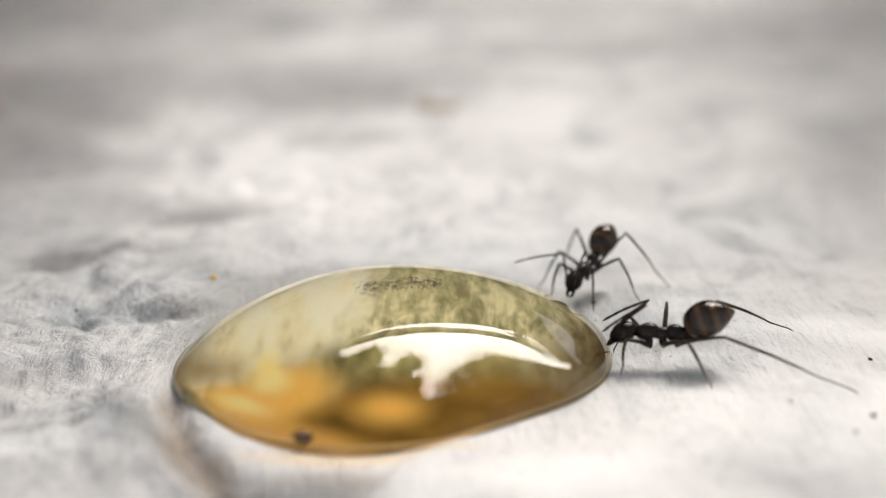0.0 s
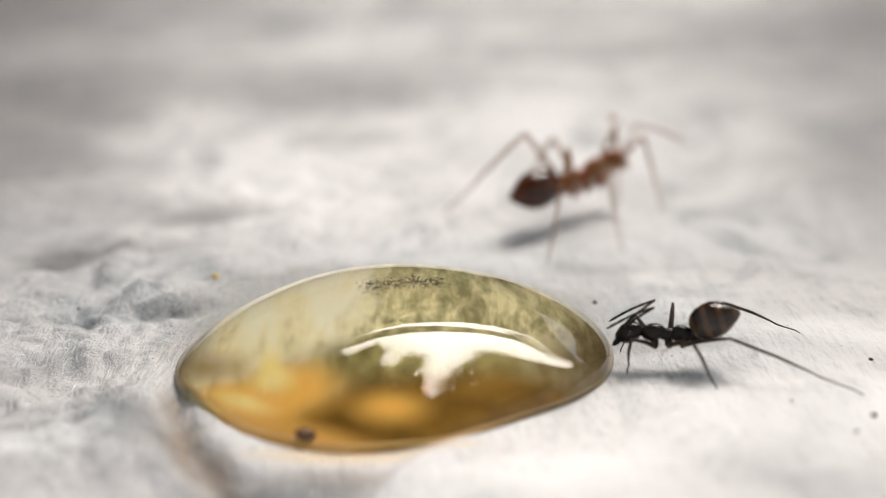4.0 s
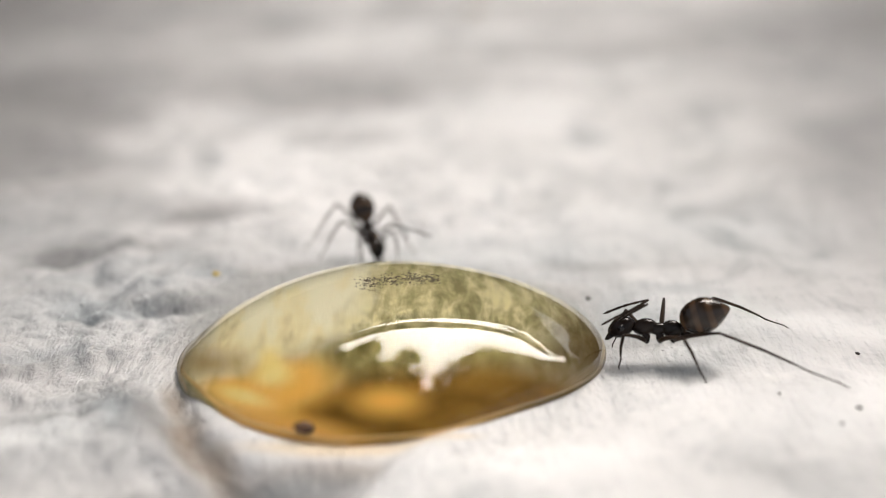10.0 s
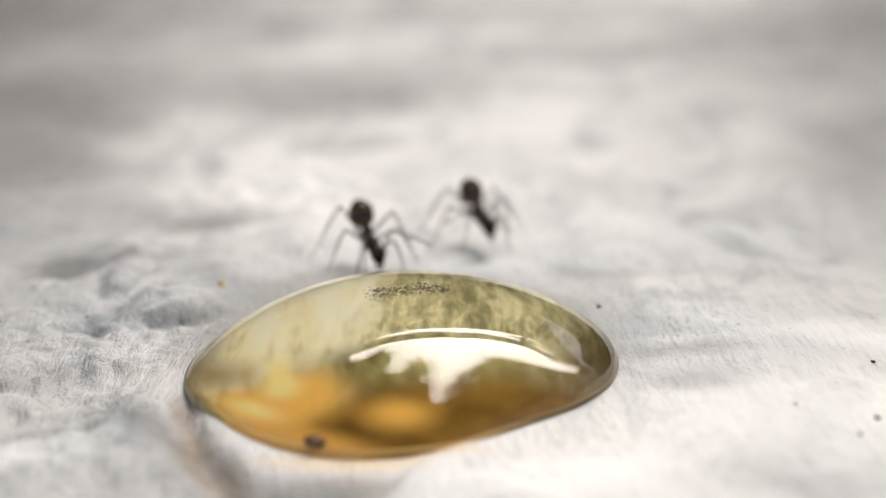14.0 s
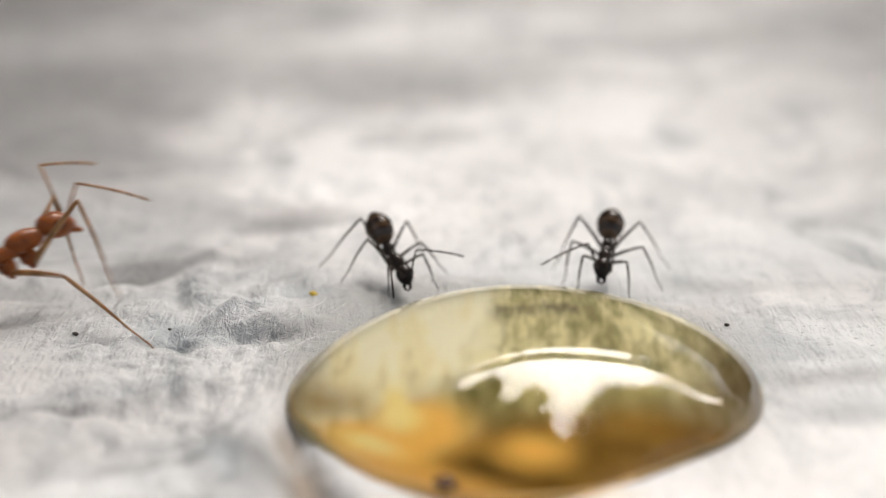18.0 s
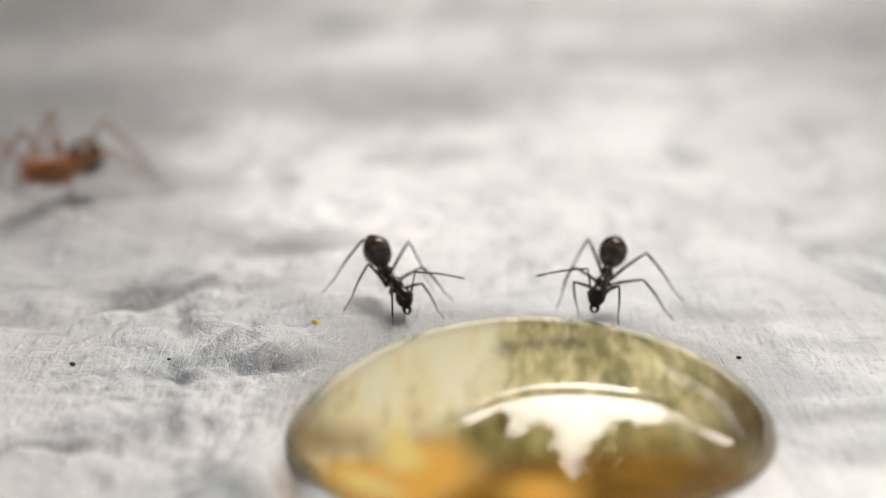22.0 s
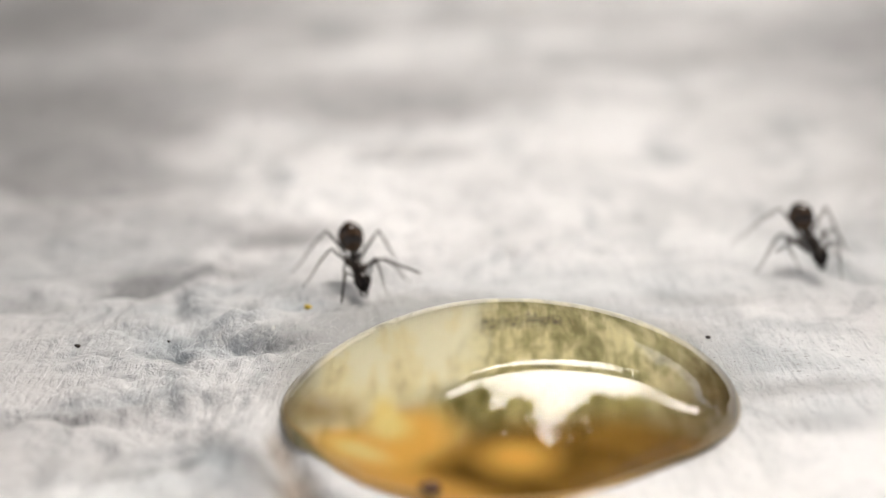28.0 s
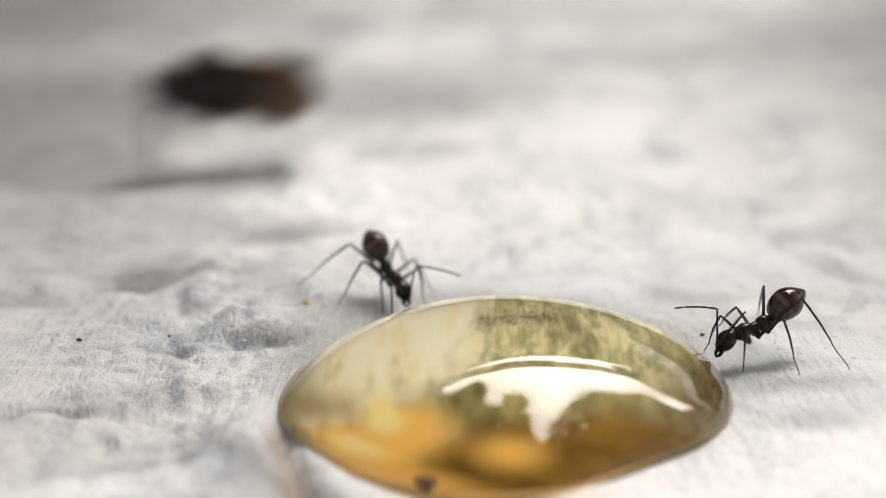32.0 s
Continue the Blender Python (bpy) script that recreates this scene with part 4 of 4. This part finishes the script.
DRINKER_PATH = [(0, -45, 75, 300), (3.5, -42, 72, 310), (4.5, -14, 44, 300), (5.5, -0.28, 23, 262), (5.7, -0.15, 21.2, 240), (6, -2.29, 17.4, 232), (6.5, -2.48, 17.6, 232), (6.8, -4.6, 17, 235), (7, -5.63, 16, 265), (7.5, -3.86, 10.9, 275), (8, -3, 9.3, 292), (8.5, -0.95, 7.4, 286), (9, -0.73, 6.8, 288), (11, -0.7, 6.5, 287), (13, -0.72, 6.9, 288), (14.5, -1, 6.9, 290), (16.5, -2.6, 6.15, 297), (18, -2.65, 6, 298), (19.5, -2.52, 5.95, 299), (20.5, -2.6, 6.2, 297), (21, -2.6, 6.15, 296), (22, -2.8, 6.3, 300), (22.5, -2.2, 6.7, 318), (23, -1.9, 6.7, 320), (23.5, -2.08, 6.4, 296), (24, -2.05, 6.4, 293), (25, -1.85, 6.45, 297), (25.5, -1.92, 6.7, 300), (26.5, -2.8, 8.2, 295), (27.5, -3.3, 8.4, 288), (28, -3.35, 6.5, 286), (28.5, -3.2, 6.6, 287), (29, -2.95, 6.2, 316), (29.5, -2.56, 5.85, 305), (30, -2.53, 5.8, 303), (32, -2.47, 5.55, 302)]
AMBER_PATH = [(0, -16.5, 20, 5, 0), (0.2, -12.9, 20.5, 8, 0), (0.4, -11.2, 21.8, 8, 0), (0.5, -9.6, 23, 8, 0), (0.7, -8.6, 24.5, -20, 0), (1, -6.6, 18.2, -72, 10), (1.5, -2.55, 14.3, -40, 12), (2, 0.75, 11.1, -48, 12), (2.2, 1.5, 11.4, -58, 12), (2.5, 1.95, 11, -54, 12), (3, 2.2, 10.3, -56, 12), (3.5, 3.73, 10.2, -36, 12), (4, 5, 11, 40, 0), (4.4, 4, 13.5, 115, 0), (4.9, -2.5, 14.5, 180, 0), (5.5, -10.9, 13.2, 184, 0), (5.7, -13.2, 14, 178, 0), (6.2, -18, 14.5, 180, 0), (14, -19, 9, 200, 0), (14.6, -17, 8, 280, 0), (15.2, -14, 7, 345, 10), (16.5, -7.6, 5.1, 343, 10), (17, -6.3, 4, 345, 10), (17.5, -7.5, 4.9, 5, 10), (18, -10.8, 4.6, 46, -8), (18.2, -11.7, 5.0, 34, 0), (18.5, -12.6, 5.4, 24, 0), (19.2, -17, 7, 5, 0), (20.5, -16, 9, 8, 0), (21, -12, 10.5, 12, 0), (21.3, -11, 13.5, 25, 0), (21.5, -10.7, 15.8, 5, 0), (21.8, -11.5, 15.4, -50, 0), (22, -13, 14.5, -100, 0), (22.3, -17, 11, -150, 0), (23, -15.5, 4, -95, 0), (23.5, -12.6, -0.2, -40, 4), (23.8, -10.2, -1.2, -48, 6), (24, -8.93, -1.65, -45, 6), (24.1, -8.4, -1.2, -42, 6), (24.3, -8.0, -0.75, -34, 6), (24.5, -7.6, 0.3, -18, 5), (25, -6.25, 1.7, 0, 4), (25.5, -6.78, 2.0, 4, 4), (26, -8.5, 3, 80, 0), (26.3, -11, 4, 150, 0), (27, -17.5, 5, 180, 0), (28.5, -16.5, 9, 100, 0), (29.5, -19, 10, 180, 0), (32, -22, 10, 180, 0)]
PALE_PATH = [(0, 1.0, 26, -20), (0.2, 5, 22, -45), (0.4, 13, 13.5, -45), (0.6, 18, 9, -45), (4.5, 19, 9, -120), (5, 14, 11, -190), (5.5, 10.6, 11.6, -190), (5.7, 10.7, 10.9, -220), (5.9, 8, 18.5, -230), (6, 5.6, 21.2, -200), (6.5, 6, 20.7, -180), (7, 4.95, 23.1, -190), (7.5, 4.4, 22.2, -210), (8, 3.5, 60, -270), (32, 3.5, 75, -270)]
FLY_PATH = [(0, -45, 60, 0), (24.6, -40, 45, 0), (25, -18.6, 31, 20), (25.3, -9.0, 38, 20), (25.4, -4.7, 44, 30), (25.5, -1.4, 49.5, 40), (26, 15, 90, 60), (31.2, 12, 80, 160), (31.6, 0.0, 52, 240), (31.7, -3.0, 42, 250), (31.8, -5.3, 26.8, 262), (31.9, -5.8, 25.4, 235), (32, -8.95, 18.9, 188)]


def ground_at(x, y):
    """Height on which a foot stands: tissue or honey."""
    dx, dy = x - DROP_MID[0], y - DROP_MID[1]
    a = math.atan2(dy, dx)
    rho = math.hypot(dx, dy) / float(drop_radius(a))
    if rho < 1.0:
        return float(drop_top(np.array(rho), a))
    return float(relief(np.array([x]), np.array([y]))[0])


def poses_of(thing, count):
    """The thing's keyed poses, every second frame, in millimetres."""
    keys = thing.animation_data
    curves = {(c.data_path, c.array_index): c for c in keys.action.layers[0].strips[0].channelbag(keys.action_slot).fcurves}
    out = []
    for i in range(count):
        f = 1 + 2 * i
        place = Vector([curves[("location", k)].evaluate(f) for k in range(3)]) / MM
        turn = Euler((0, 0, 0)).to_quaternion()
        for k in range(4):
            turn[k] = curves[("rotation_quaternion", k)].evaluate(f)
        out.append(Matrix.LocRotScale(place, turn.normalized(), None))
    return out


def step_legs(thing, legs, stride):
    """Feet stay planted while the body moves, and swing forward in two alternating threes."""
    count = 481
    size = thing.scale[0]
    bodies = poses_of(thing, count)
    feet = [bodies[0] @ (leg[4] * size) for leg in legs]
    for foot in feet:
        foot.z = ground_at(foot.x, foot.y) + 0.02
    swings = [None] * len(legs)
    keyed = [[] for _ in legs]
    spare = [None] * len(legs)
    for i, body in enumerate(bodies):
        ahead = bodies[min(i + 3, count - 1)]
        back = body.inverted()
        for n, (leg, shin, toe, hip, rest, upper, lower) in enumerate(legs):
            want = body @ (rest * size)
            gap = (feet[n].xy - want.xy).length
            if swings[n]:
                start, end, done, total = swings[n]
                done += 1
                feet[n] = start.lerp(end, done / total)
                feet[n].z += 0.3 * stride * math.sin(math.pi * done / total)
                swings[n] = None if done >= total else (start, end, done, total)
            elif gap > 0.42 * stride:
                others = any(swings[k] for k in range(len(legs)) if k % 2 != n % 2)
                if not others or gap > 0.8 * stride:
                    end = ahead @ (rest * size)
                    end.z = ground_at(end.x, end.y) + 0.02
                    swings[n] = (feet[n].copy(), end, 0, 2)
            if gap > 1.2 * stride:
                feet[n] = want + (feet[n] - want) * (1.2 * stride / gap)
                feet[n].z = 0.1
            turn, knee = bend_leg(hip, (back @ feet[n]) / size, upper, lower)
            now = (turn, knee, (back @ feet[n]) / size)
            last = keyed[n][-1] if keyed[n] else None
            if last is None or i == count - 1 or (last[1][2] - now[2]).length > 0.025:
                if last is not None and spare[n] and spare[n][0] > last[0]:
                    keyed[n].append(spare[n])
                keyed[n].append((i, now))
            spare[n] = (i, now)
    for (leg, shin, toe, hip, rest, upper, lower), rows in zip(legs, keyed):
        walk(leg, [(i / 15, Matrix.Translation(hip * MM) @ turn) for i, (turn, knee, _) in rows])
        for piece in (shin, toe):
            walk(piece, [(i / 15, Matrix.Translation((upper * MM, 0, 0)) @ Matrix.Rotation(knee, 4, "Y")) for i, (turn, knee, _) in rows])


def go(ant, path, stride, seed):
    """Key the body along its path, the legs in a walking beat and the feelers in small sweeps."""
    thing, legs, feelers = ant
    dice = random.Random(seed)
    rows = []
    for i, (t, x, y, h, *lean) in enumerate(path):
        lean = lean[0] if lean else 0.0
        rows.append((t, x, y, h, lean))
        if i + 1 < len(path) and path[i + 1][0] - t > 1.2:
            t2, x2, y2, h2 = path[i + 1][:4]
            count = int((t2 - t) / 0.6)
            for k in range(1, count):
                f = k / count
                still = math.hypot(x2 - x, y2 - y) < 3
                w = 0.04 if still else 0.0
                rows.append((t + f * (t2 - t), x + f * (x2 - x) + dice.uniform(-w, w), y + f * (y2 - y) + dice.uniform(-w, w), h + f * (h2 - h) + dice.uniform(-2, 2) * (w > 0), lean))
    walk(thing, [(t, pose(x * MM, y * MM, 0, 0, lean, h)) for t, x, y, h, lean in rows])
    step_legs(thing, legs, stride)
    for n, feeler in enumerate(feelers):
        base = feeler.location.copy()
        t, rows = 0.0, []
        while t < 32:
            rows.append((t, Matrix.Translation(base) @ pose(0, 0, 0, dice.uniform(-7, 7), dice.uniform(-8, 8), dice.uniform(-8, 8))))
            t += dice.uniform(0.3, 0.7)
        walk(feeler, rows + [(32.0, Matrix.Translation(base))])


def motions():
    go(feeder, FEEDER_PATH, 0.9, 1)
    go(runner, RUNNER_PATH, 0.9, 2)
    go(drinker, DRINKER_PATH, 0.9, 3)
    go(amber, AMBER_PATH, 1.8, 4)
    go(pale, PALE_PATH, 0.6, 5)
    go(fly, FLY_PATH, 2.2, 6)


motions()
